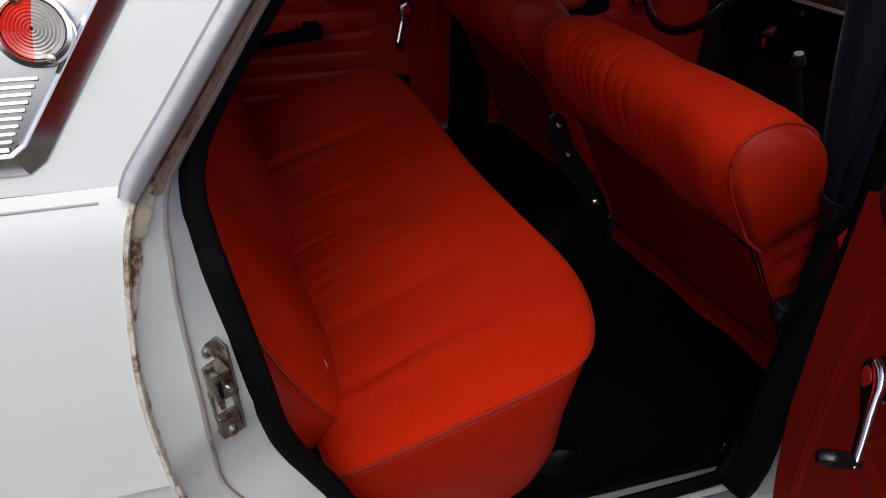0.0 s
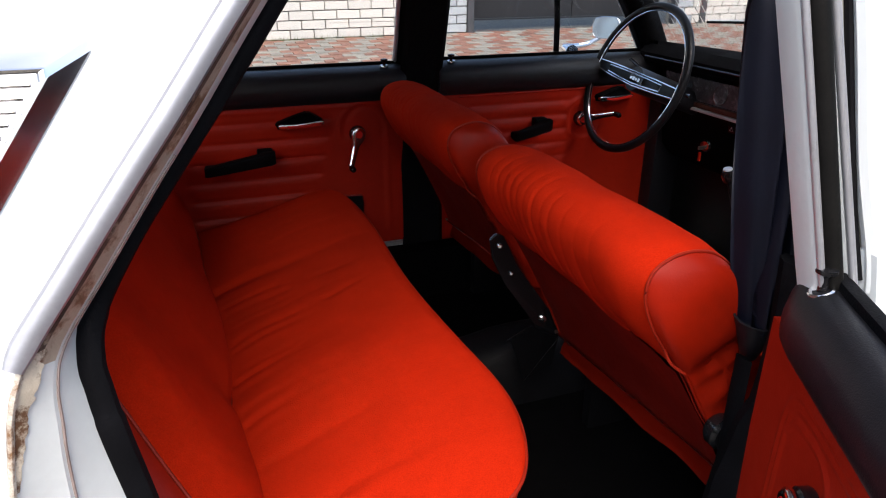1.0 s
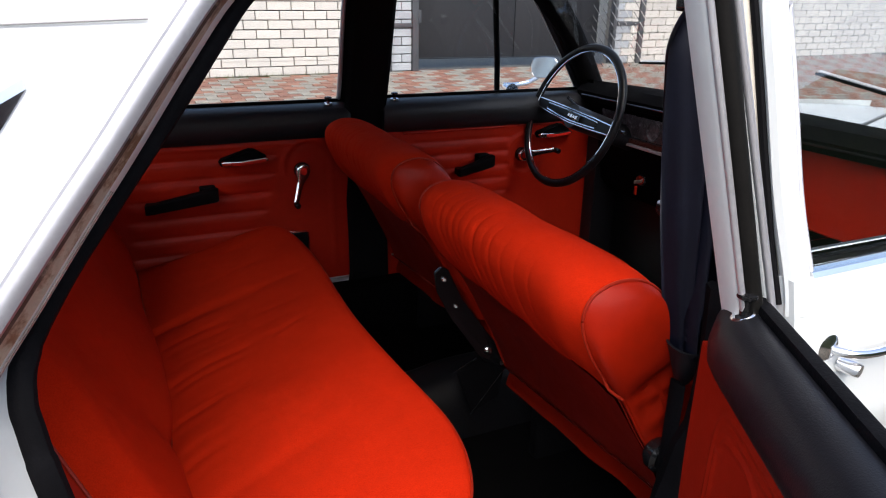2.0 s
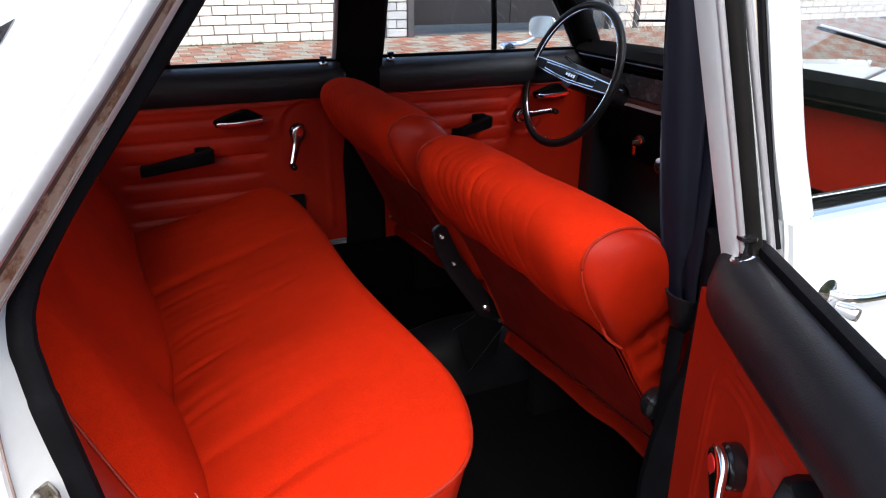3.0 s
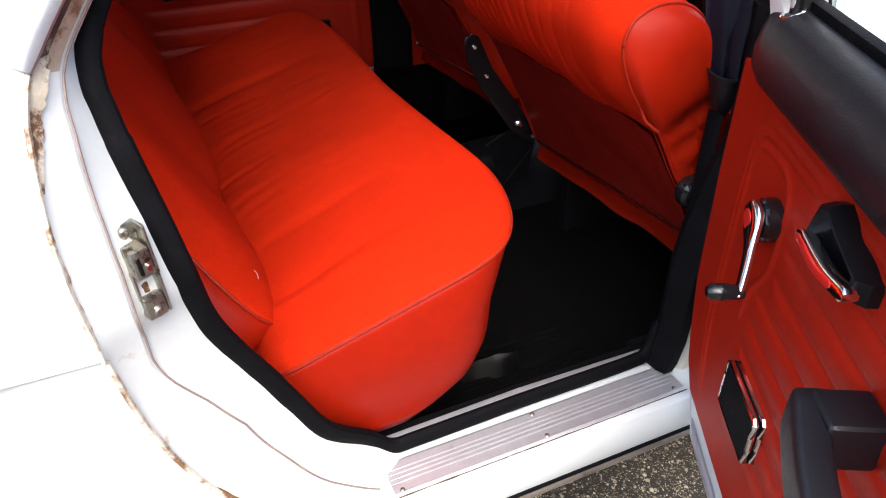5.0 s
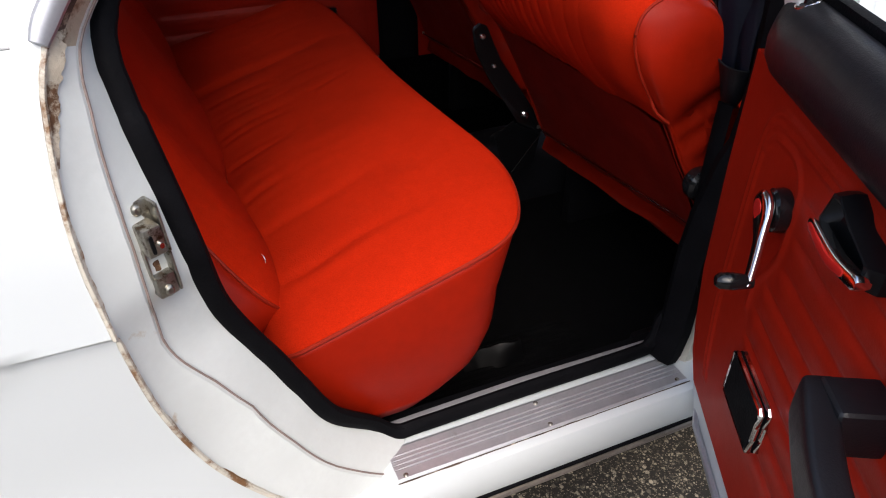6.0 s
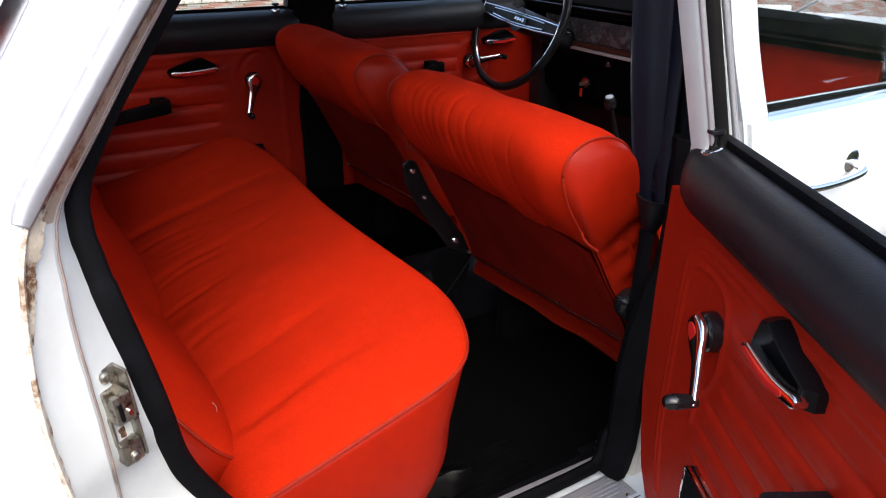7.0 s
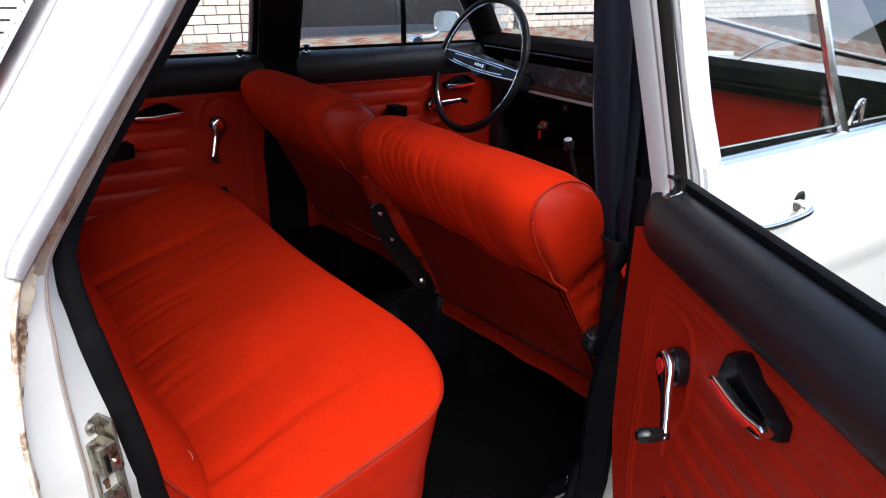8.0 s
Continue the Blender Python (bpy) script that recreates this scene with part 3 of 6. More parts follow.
part("bonnet", sheet(lambda u, v: (1.93 + 1.21 * u, v * (0.70 - 0.03 * u), 0.910 - 0.05 * u ** 2 + 0.02 * (1 - v * v))), WHITE, car)
part("cowl", sheet(lambda u, v: (1.84 + 0.10 * u + 0.05 * (1 - v * v), v * 0.69, 0.960 - 0.060 * u), 6), WHITE, car)
part("nose", sheet(lambda u, v: (3.155 - 0.05 * v * v - 0.05 * abs(u - 0.5), v * 0.69, 0.87 - 0.50 * u)), WHITE, car)
part("boot_lid", sheet(lambda u, v: (-0.10 - 0.85 * u, v * (0.69 - 0.06 * u ** 2), 0.995 - 0.05 * u ** 2 + 0.02 * (1 - v * v))), WHITE, car)
part("tail_panel", sheet(lambda u, v: (-0.95 - 0.02 * (1 - v * v), v * 0.63, 0.945 - 0.58 * u)), WHITE, car)
part("firewall", box((1.90, 0, 0.64), (0.03, 1.36, 0.66), 0.01), DARKPAINT, car)
part("rear_bulkhead", box((0.02, 0, 0.66), (0.03, 1.30, 0.66), 0.01), DARKPAINT, car)
part("parcel_shelf", box((0.12, 0, 0.975), (0.36, 1.24, 0.03), 0.01), BLACK, car)
part("floor_pan", box((0.95, 0, 0.285), (1.9, 1.24, 0.03), 0.01), CARPET, car, "black carpeted car floor")
part("front_floor", box((1.5, 0, 0.255), (0.8, 1.24, 0.03), 0.01), CARPET, car)
for s in (-1, 1):
    part("inner_wheel_arch", box((0.13, s * 0.60, 0.62), (0.26, 0.16, 0.60), 0.05, 3), DARKPAINT, car)
    for x in (-0.10, 2.35):
        M = axis_pose((x, s * 0.60, 0.29), (0, s, 0))
        wheel = part("wheel", lathe([(0.17, -0.07), (0.27, -0.075), (0.287, -0.05), (0.29, 0), (0.287, 0.05), (0.27, 0.075), (0.175, 0.07)], M, 40), TYRE, car)
        part("rim", lathe([(0.0, 0.03), (0.06, 0.035), (0.08, 0.055), (0.12, 0.05), (0.16, 0.06), (0.175, 0.07), (0.178, 0.05)], M, 32), STEEL, wheel)
for s in (-1, 1):
    part("kick_panel", box((1.845, s * 0.625, 0.62), (0.10, 0.06, 0.62), 0.008), BLACK, car)
part("inner_sill", box((0.98, 0.604, 0.373), (1.30, 0.070, 0.160), 0.008), CARPET, car)
part("inner_sill", box((1.45, -0.606, 0.355), (0.84, 0.066, 0.125), 0.008), CARPET, car)
# transmission tunnel
rows = []
for i in range(19):
    x = 0.86 + 1.02 * i / 18
    h = 0.415 + 0.02 * min(1, max(0, (x - 0.95) / 0.1)) if x < 1.2 else 0.435 - 0.03 * min(1, (x - 1.2) / 0.1)
    rows.append([(x, 0.095 + 0.105 * math.copysign(abs(v) ** 0.8, v), 0.28 + (h - 0.28) * (1 - abs(v) ** 3.2)) for v in [-1 + j / 8 for j in range(17)]])
part("tunnel", rings(rows, caps=False), TUNNEL, car, "black vinyl transmission tunnel")

# parking-lamp badge on each rear pillar
def badge(s):
    def at(x, z, out=0.0):
        zz = z
        return Vector((x + 0.012, s * (side_y(zz - 0.008) - 0.002 + out), z - 0.008))
    top, bot, wid = 1.192, 1.031, 0.125
    def quad(m, out):
        # parallelogram with its edge set in by m
        sl = (0.360 - 0.246) / (top - bot)
        z0, z1 = bot + m, top - m
        r0, r1 = 0.244 + sl * m - m * 1.1, 0.358 - sl * m - m * 1.1
        return [at(r0, z0, out), at(r1, z1, out), at(r1 - wid + 2.2 * m, z1, out), at(r0 - wid + 2.2 * m, z0, out)]
    def quad_ring(m, out):
        q = quad(m, out)
        pts = []
        for i in range(4):
            a, b = q[i], q[(i + 1) % 4]
            pts += [a + (b - a) * t for t in (0.04, 0.3, 0.6, 0.96)]
        return pts
    root = part("parking_lamp_badge", rings([quad_ring(-0.0080, 0.001), quad_ring(-0.0075, 0.003), quad_ring(0.0065, 0.0135), quad_ring(0.0075, 0.0148), quad_ring(0.0092, 0.0140), quad_ring(0.0105, 0.011), quad_ring(0.03, 0.009)], True, True), CHROME, car, "chromed pillar badge with a small round parking lamp", sharp=0.25)
    part("badge_field", rings([quad_ring(0.0100, 0.0115), quad_ring(0.02, 0.0118), quad_ring(0.045, 0.0118)], True, True), SATIN, root)
    c = at(0.264, 1.106, 0.013)
    M = axis_pose(c, (0, s, 0.28), (1, 0, 0))
    part("lamp_bezel", lathe([(0.0215, -0.004), (0.0215, 0.006), (0.0205, 0.0085), (0.0180, 0.0088), (0.0165, 0.005)], M, 36), CHROME, root)
    for nm, a0, a1, mat in (("red_lens", 0.5, 1.5, LENSRED), ("clear_lens", -0.5, 0.5, LENSWHITE)):
        radii = [0.0008 + 0.00098 * i for i in range(17)]
        rows = [[M @ Vector((r * math.cos(w), r * math.sin(w), 0.0085 - 9 * r * r + (0.0006 if i % 2 else 0))) for w in [math.pi * (a0 + (a1 - a0) * j / 18) - 0.15 for j in range(19)]] for i, r in enumerate(radii)]
        part(nm, rings(rows), mat, root)
    for w in (1.9, -1.2):
        part("lens_screw", lathe([(0, 0), (0.003, 0), (0.0025, 0.002), (0, 0.0025)], M @ pose(0.0178 * math.cos(w), 0.0178 * math.sin(w), 0.0075), 10), STEEL, root)
    for i in range(10):
        z = 1.042 + i * 0.0042
        x1 = 0.236 + (z - 1.042) * 0.62
        part("badge_rib", tube([at(x1 - 0.075, z, 0.0125), at(x1, z, 0.0122)], 0.0013, 6), SATIN, root)
    for i in range(6):
        z = 1.138 + i * 0.0075
        part("badge_rib", tube([at(0.225, z, 0.0135), at(0.305 + (z - 1.138) * 0.7, z, 0.0125)], 0.0015, 6), SATIN, root)
badge(-1)


# ---- doors ----
def handle_set(d, s, xh, zh, yi, tilt=0.0):
    """Inner opening lever: black housing with a chromed, red-filled lever; its tip points to the rear."""
    k_len = 1.0 if s > 0 else 0.82
    def tilted(bm):
        for v in bm.verts:
            v.co.z += tilt * (v.co.x - xh)
        return bm
    out = [(0.062, -0.010), (0.056, 0.006), (0.026, 0.036), (0.012, 0.039), (-0.024, 0.021), (-0.060, 0.002), (-0.066, -0.006), (-0.060, -0.018), (-0.036, -0.021), (0.030, -0.018)]
    bm = bmesh.new()
    o2 = [(xh + a * k_len, zh + (b * (0.62 if s > 0 else 0.80) if b > 0 else b)) for a, b in out]
    if s < 0:
        o2 = [(max(a + (0.016 if b > zh + 0.012 else 0), xh - 0.047), b) for a, b in o2]
    cx, cz = xh + 0.002, zh + 0.004
    rows = [[(cx + (a - cx) * k, s * (yi - h), cz + dz + (b - cz) * k) for a, b in o2] for k, h, dz in ((1.0, 0.0, 0), (1.0, 0.009, 0), (0.90, 0.020, 0.001), (0.82, 0.021, 0.001), (0.62, 0.011, -0.003), (0.1, 0.008, -0.005))]
    part("door_handle", tilted(rings(rows, True, True, bm)), SATINBLACK if s < 0 else RUBBER, d, "black door handle with a chromed red-filled lever", sharp=0.35)
    def blade(a, b, hh, hd, out_, dz):
        pts = spline([(xh + a, s * (yi - 0.015 - out_), zh - 0.005 + dz), (xh + a * 0.4 + b * 0.6, s * (yi - 0.019 - out_), zh - 0.010 + dz), (xh + b, s * (yi - 0.019 - out_), zh - 0.008 + dz)], 14)
        rows = []
        for i, p in enumerate(pts):
            k = 0.5 if i in (0, 13) else 1.0
            rows.append([p + Vector((0, math.copysign(abs(math.cos(w)) ** 0.5, math.cos(w)) * hd, math.copysign(abs(math.sin(w)) ** 0.5, math.sin(w)) * hh * k)) for w in [2 * math.pi * m / 16 for m in range(16)]])
        return rings(rows, True, True)
    part("lever", tilted(blade(0.058 * k_len, -0.060 * k_len, 0.0066, 0.006, 0.004, 0.0)), CHROME, d, sharp=0.9)
    part("lever_inlay", tilted(blade(0.054 * k_len, -0.038 * k_len, 0.0040, 0.0022, 0.0088, -0.0014)), REDPLASTIC, d, sharp=0.9)


def crank_set(d, s, xc, zc, yi, ang, length=0.098):
    M = axis_pose((xc, s * yi, zc), (0, -s, 0))
    c = part("window_crank", lathe([(0.0215, 0), (0.0225, 0.003), (0.0215, 0.013), (0.0185, 0.0155), (0, 0.0155)], M, 32), GLOSSBLACK, d, "chromed window crank on a black boss")
    a = Vector((math.cos(ang), 0, math.sin(ang)))
    p0 = Vector((xc, s * (yi - 0.020), zc))
    side = Vector((-a.z, 0, a.x))
    rows = []
    for i in range(33):
        t = i / 32
        u = -0.020 + (length + 0.026) * t
        wd = curve_at([(-0.020, 0.003), (-0.0185, 0.0085), (-0.014, 0.0145), (-0.006, 0.0190), (0.004, 0.0200), (0.014, 0.0175), (0.024, 0.0125), (0.034, 0.0098), (0.07, 0.0078), (length, 0.0074), (length + 0.006, 0.0050)], u)
        th = curve_at([(-0.020, 0.002), (-0.016, 0.0055), (0.0, 0.0065), (0.03, 0.0048), (length, 0.0040), (length + 0.006, 0.002)], u)
        c0 = p0 + a * u + Vector((0, -s * 0.020 * max(0, u / length) ** 1.3, 0))
        rows.append([c0 + side * (wd * math.copysign(abs(math.cos(w)) ** 0.7, math.cos(w))) + Vector((0, th * math.copysign(abs(math.sin(w)) ** 0.7, math.sin(w)), 0)) for w in [2 * math.pi * m / 16 for m in range(16)]])
    part("crank_arm", rings(rows, True, True), CHROME, d, sharp=0.9)
    cap = []
    for r, h in ((1.0, 0.0), (0.95, 0.0008), (0.6, 0.0010), (0.1, 0.0010)):
        cap.append([p0 + a * (0.000 + 0.0115 * r * math.cos(w)) + side * (0.0095 * r * math.sin(w)) + Vector((0, -s * (0.0060 + h), 0)) for w in [2 * math.pi * m / 22 for m in range(22)]])
    part("crank_cap", rings(cap, True, True), REDPLASTIC, d)
    k = axis_pose(p0 + a * length + Vector((0, -s * 0.016, 0)), (0, -s, 0))
    part("crank_knob", lathe([(0.006, 0), (0.0070, 0.005), (0.0085, 0.018), (0.0080, 0.030), (0.005, 0.034), (0, 0.035)], k, 18), GLOSSBLACK, d)


def pin_set(d, s, x, y, z):
    up = 0.0 if s > 0 else 0.006
    part("lock_pin", lathe([(0.0046, -0.01), (0.0046, 0.009 + up), (0.0056, 0.012 + up), (0.0095, 0.0145 + up), (0.0100, 0.0165 + up), (0.0095, 0.0185 + up), (0.006, 0.0195 + up), (0, 0.020 + up)], pose(x, s * y, z), 20), GLOSSBLACK, d, "black lock pin in a chromed ring")
    part("pin_ring", lathe([(0.0068, -0.004), (0.0075, 0.002), (0.0098, 0.0034), (0.0118, 0.0020), (0.0122, -0.001)], pose(x, s * y, z, 0 if s > 0 else -22), 24), CHROME, d)


def pull_set(d, s, a, b, yi):
    """Black padded pull bar on two feet from a to b (x, z)."""
    mid, end = (0.052, 0.050) if s > 0 else (0.060, 0.039)
    pts = spline([(a[0], s * (yi - 0.040), a[1]), ((a[0] + b[0]) / 2, s * (yi - mid), (a[1] + b[1]) / 2 + 0.002), (b[0], s * (yi - end), b[1])], 20)
    rows = []
    for i, p in enumerate(pts):
        q = i / 19
        k = (0.86 if i in (0, 19) else 0.97 if i in (1, 18) else 1.0)
        hw, hh = (0.012 + 0.002 * q) * k, ((0.016 + 0.005 * q) if s < 0 else (0.012 + 0.006 * q)) * k
        rows.append([p + Vector((0, math.copysign(abs(math.cos(w)) ** 0.3, math.cos(w)) * hw, math.copysign(abs(math.sin(w)) ** 0.3, math.sin(w)) * hh)) for w in [2 * math.pi * (m + 0.5) / 28 for m in range(28)]])
    part("door_pull", rings(rows, True, True), BLACK if s < 0 else RUBBER, d, "black padded pull bar", sharp=0.9)
    for q, dx, hh in ((a, 0.022, 0.030 if s < 0 else 0.022), (b, -0.0215, 0.045 if s < 0 else 0.032)):
        part("pull_foot", box((q[0] + dx, s * (yi - 0.019), q[1] - 0.0005), (0.040, 0.044 if s < 0 else 0.030, hh), 0.006, 3), BLACK if s < 0 else RUBBER, d)


def ashtray_set(d, s, x, z, yi):
    out = [(-0.046, 0.044), (0.045, 0.038), (0.045, -0.030), (-0.024, -0.055), (-0.046, -0.034)] if s > 0 else [(-0.049, 0.032), (0.049, 0.031), (0.049, -0.031), (0.0, -0.032), (-0.049, -0.032)]
    o = [(x + a, z + b) for a, b in out]
    rows = [[(x + (a - x) * k, s * (yi - h), z + (b - z) * k) for a, b in o] for k, h in ((0.92, -0.004), (0.92, 0.010), (0.87, 0.013), (0.5, 0.013))]
    part("ashtray", rings(rows, True, True), SATINBLACK if s > 0 else RUBBER, d, "black ashtray with a chromed rim")
    for hr in (0.002, 0.0105):
        r = [Vector((x + (a - x) * 0.92, s * (yi - hr), z + (b - z) * 0.92)) for a, b in o]
        rim = []
        for i in range(5):
            rim += [r[i] + (r[(i + 1) % 5] - r[i]) * t for t in (0.04, 0.35, 0.65, 0.96)]
        part("ashtray_rim", tube(rim, 0.0026 if s > 0 else 0.0032, 8, True), CHROME, d)


def rear_door(s, turn, window, label):
    z0 = 0.445 if s > 0 else 0.395
    zs = [z0 + ((0.965 if s < 0 else 0.935) - z0) * i / 26 for i in range(27)]
    xr = lambda z: curve_at(BACK_EDGE, z) + 0.008
    # the shoulder of the open door falls away below the glass; its front edge is turned in beside the hinge
    xf = (lambda z: curve_at([(0.44, 1.005), (0.6, 1.022), (0.96, 1.028)], z)) if s > 0 else lambda z: curve_at([(0.395, 0.905), (0.425, 0.930), (0.46, 0.946), (0.53, 0.962), (0.6, 0.970), (0.96, 0.972)], z)
    oy = (lambda z: side_y(z) + 0.001) if s > 0 else lambda z: side_y(min(z, 0.90)) + 0.001 - 0.84 * max(0, z - 0.90)
    fi = (lambda z: xf(z) - 0.012) if s > 0 else lambda z: xf(z) + 0.030
    outer = [[(xr(z) + (xf(z) - xr(z)) * j / 30, s * oy(z), z) for j in range(31)] for z in zs]
    inner = [[(xr(z) + 0.02 + (fi(z) - xr(z) - 0.02) * j / 30, s * 0.668, z) for j in range(31)] for z in zs]
    bm = bmesh.new()
    loop = lambda g: g[0] + [r[-1] for r in g[1:]] + g[-1][-2::-1] + [r[0] for r in g[-2:0:-1]]
    rings(outer, bm=bm), rings(inner, bm=bm), rings([loop(outer), loop(inner)], True, bm=bm)
    bmesh.ops.remove_doubles(bm, verts=bm.verts, dist=1e-5)
    d = part("door", bm, WHITE, car, label)
    h = Matrix.Translation((1.020, s * 0.680, 0))
    d.matrix_basis = h @ pose(0, 0, 0, 0, 0, turn) @ h.inverted()
    # bright edge flange
    part("door_flange", tube([(fi(z) + (0.008 if s > 0 else -0.004), s * 0.672, z) for z in zs[:14]][::-1] + [((0.96 if s > 0 else 0.90) - 0.4 * t, s * 0.664, z0 + 0.001) for t in [i / 8 for i in range(9)]], 0.0045, 8, flat=1.5), ALU, d)
    # vinyl panel with pressed ribs
    yi = 0.652
    nk, nj = (150, 200) if s < 0 else (84, 80)
    pz = [0.462 + (0.892 - 0.462) * i / nk for i in range(nk + 1)]
    pf = (lambda z: 0.998) if s > 0 else lambda z: curve_at([(0.46, 0.918), (0.488, 0.950), (0.531, 0.970), (0.60, 0.990), (0.75, 1.000), (0.90, 1.000)], z)
    pr = lambda z: curve_at(BACK_EDGE, z) + 0.05
    outline = spline([(0.893, 0.50), (0.906, 0.53), (0.920, 0.60), (0.923, 0.70), (0.922, 0.79), (0.917, 0.834), (0.897, 0.860), (0.860, 0.8665), (0.80, 0.8670), (0.60, 0.8670), (0.42, 0.8670)], 40)
    inside = [(x - (0.010 if z < 0.84 else 0.004), z - (0.0105 if z > 0.845 else 0.0)) for x, z in outline]
    arch = spline([(0.905, 0.818), (0.890, 0.836), (0.862, 0.8425), (0.832, 0.8425), (0.812, 0.832), (0.803, 0.812), (0.802, 0.775), (0.806, 0.74), (0.832, 0.70), (0.838, 0.66)], 26)
    def near(line, x, z):
        best = 1.0
        for (ax, az), (bx, bz) in zip(line[:-1], line[1:]):
            if min(ax, bx) - 0.02 < x < max(ax, bx) + 0.02 and min(az, bz) - 0.02 < z < max(az, bz) + 0.02:
                ux, uz = bx - ax, bz - az
                k = max(0, min(1, ((x - ax) * ux + (z - az) * uz) / (ux * ux + uz * uz)))
                best = min(best, math.hypot(x - ax - k * ux, z - az - k * uz))
        return best
    def press(x, z):
        h = 0.0
        top, pitch, last = (0.838, 0.050, 0.79) if s > 0 else (0.819, 0.037, 0.792)
        for k in range(6 if s > 0 else 8):
            zr = top - pitch * k
            a, b = 0.40, last + (-0.012 * k if s > 0 else 0.034 * min(1, max(0, (0.75 - zr) / 0.05)))
            if a < x < b:
                e = min(1, (x - a) / 0.02, (b - x) / 0.02)
                h += (-0.0050 if s > 0 else -0.0024) * e * math.exp(-((z - zr) / 0.0040) ** 2) + (0.003 if s > 0 else 0.0017) * e * math.exp(-((z - zr + 0.4 * pitch) / (0.32 * pitch)) ** 2)
        # raised double outline round the crank and along the rail, and the arch inside it
        if s < 0:
            h += 0.0026 * math.exp(-(near(outline, x, z) / 0.0036) ** 2) + 0.0022 * math.exp(-(near(inside, x, z) / 0.0032) ** 2)
            h += 0.0025 * math.exp(-(near(arch, x, z) / 0.0036) ** 2)
            return h
        qx, qz = x - 0.870, z - 0.800
        ring = math.hypot(qx, qz * 0.9)
        if qz > -0.02:
            h += 0.004 * math.exp(-((ring - 0.066) / 0.005) ** 2) - 0.003 * math.exp(-((ring - 0.056) / 0.005) ** 2)
        elif z > 0.5:
            h += 0.004 * math.exp(-((qx - 0.066) / 0.005) ** 2)
        if x < 0.85:
            h += 0.0035 * math.exp(-((z - 0.866) / 0.004) ** 2)
        return h
    rows = [[(pr(z) + (pf(z) - pr(z)) * j / nj, s * (yi - press(pr(z) + (pf(z) - pr(z)) * j / nj, z)), z) for j in range(nj + 1)] for z in pz]
    bm = rings(rows)
    lip = loop(rows)
    rings([lip, [(x, s * 0.667, z) for x, y, z in lip]], True, bm=bm)
    bmesh.ops.remove_doubles(bm, verts=bm.verts, dist=1e-5)
    part("trim_panel", bm, PANEL, d, "dark red vinyl panel with pressed horizontal ribs", sharp=1.3)
    # padded black top rail
    prof = [(0.668, 0.876), (0.645, 0.878), (0.632, 0.890), (0.626, 0.912), (0.630, 0.938), (0.640, 0.955), (0.654, 0.963), (0.672, 0.966), (0.690, 0.966), (0.690, 0.90)]
    xe = 0.991
    if s < 0:
        prof = [(0.668, 0.888), (0.650, 0.889), (0.637, 0.896), (0.629, 0.910), (0.628, 0.926), (0.633, 0.942), (0.642, 0.955), (0.653, 0.963), (0.664, 0.966), (0.670, 0.965), (0.670, 0.90)]
        xe = 0.972
    xs = [0.335, 0.345] + [0.36 + (xe - 0.381) * i / 40 for i in range(41)] + [xe - 0.011, xe - 0.002, xe]
    rows = []
    for i, x in enumerate(xs):
        k = 0.75 if i in (0, len(xs) - 1) else (0.93 if i in (1, len(xs) - 2) else 1.0)
        ky = k if s > 0 else k * (1 - 0.62 * min(1, max(0, (x - 0.90) / 0.072)) ** 2)
        rows.append([(x, s * (0.668 + (y - 0.668) * ky), 0.92 + (z - 0.92) * k) for y, z in prof])
    part("top_rail", rings(rows, True, True), BLACK, d, "black padded vinyl top rail")
    part("window_wiper_seal", box((0.68 if s > 0 else 0.655, s * (0.697 if s > 0 else 0.677), 0.967), (0.62, 0.010 if s > 0 else 0.014, 0.014), 0.003), RUBBER, d)
    part("window_sill_trim", box((0.68 if s > 0 else 0.645, s * (0.710 if s > 0 else 0.6885), 0.945 if s > 0 else 0.960), (0.64, 0.012 if s > 0 else 0.008, 0.008), 0.003), DULLTRIM, d)
    # window frame: front post, rear slope, top
    def fy(z):
        return side_y(z) - 0.018
    fr = [Vector((0.992, fy(z), z)) for z in (0.95, 1.02, 1.1, 1.2, 1.28)] + [Vector((0.965, fy(1.318), 1.318)), Vector((0.85, fy(1.33), 1.33)), Vector((0.68, fy(1.322), 1.322))]
    bk = [p for p in back_edge(0.028, 0.018, 40) if 0.97 < p.z < 1.30][::-1]
    path = spline(fr + bk, 70)
    part("window_frame", tube(flip(path if s > 0 else path[24:], s), 0.020, 8, flat=0.7, up=(0, 1, 0)), WHITE, d)
    if s < 0:
        # the post is turned a little against the panel
        h1 = Matrix.Translation((1.020, -0.720, 0))
        stand = d.matrix_basis.inverted() @ h1 @ pose(0, 0, 0, 0, 0, 71.0) @ h1.inverted()
        post = {"window_frame": [], "frame_bead": [], "frame_channel": [], "frame_lip": []}
        for z in [0.935 + 0.039 * i for i in range(11)]:
            yy = 0.712 - (z - 1.005) * 0.298
            lean_in = 0.062 - 0.02 * max(0, z - 0.97)
            post["window_frame"].append([(0.962, s * (yy - lean_in + 0.003), z), (0.966, s * (yy - lean_in), z), (0.997, s * (yy - lean_in), z), (1.001, s * (yy - lean_in + 0.004), z), (1.001, s * (yy - 0.022), z), (0.976, s * (yy - 0.022), z), (0.976, s * (yy - lean_in + 0.010), z), (0.962, s * (yy - lean_in + 0.010), z)])
            for nm, xa, ya, w_, h_ in (("frame_bead", 0.9600, -lean_in + 0.006, 0.0030, 0.0035), ("frame_channel", 0.966, -lean_in + 0.019, 0.0095, 0.0095), ("frame_lip", 0.966, -0.024, 0.0035, 0.004)):
                post[nm].append([(xa + w_ * math.cos(w), s * (yy + ya + h_ * math.sin(w)), z) for w in [2 * math.pi * m / 10 for m in range(10)]])
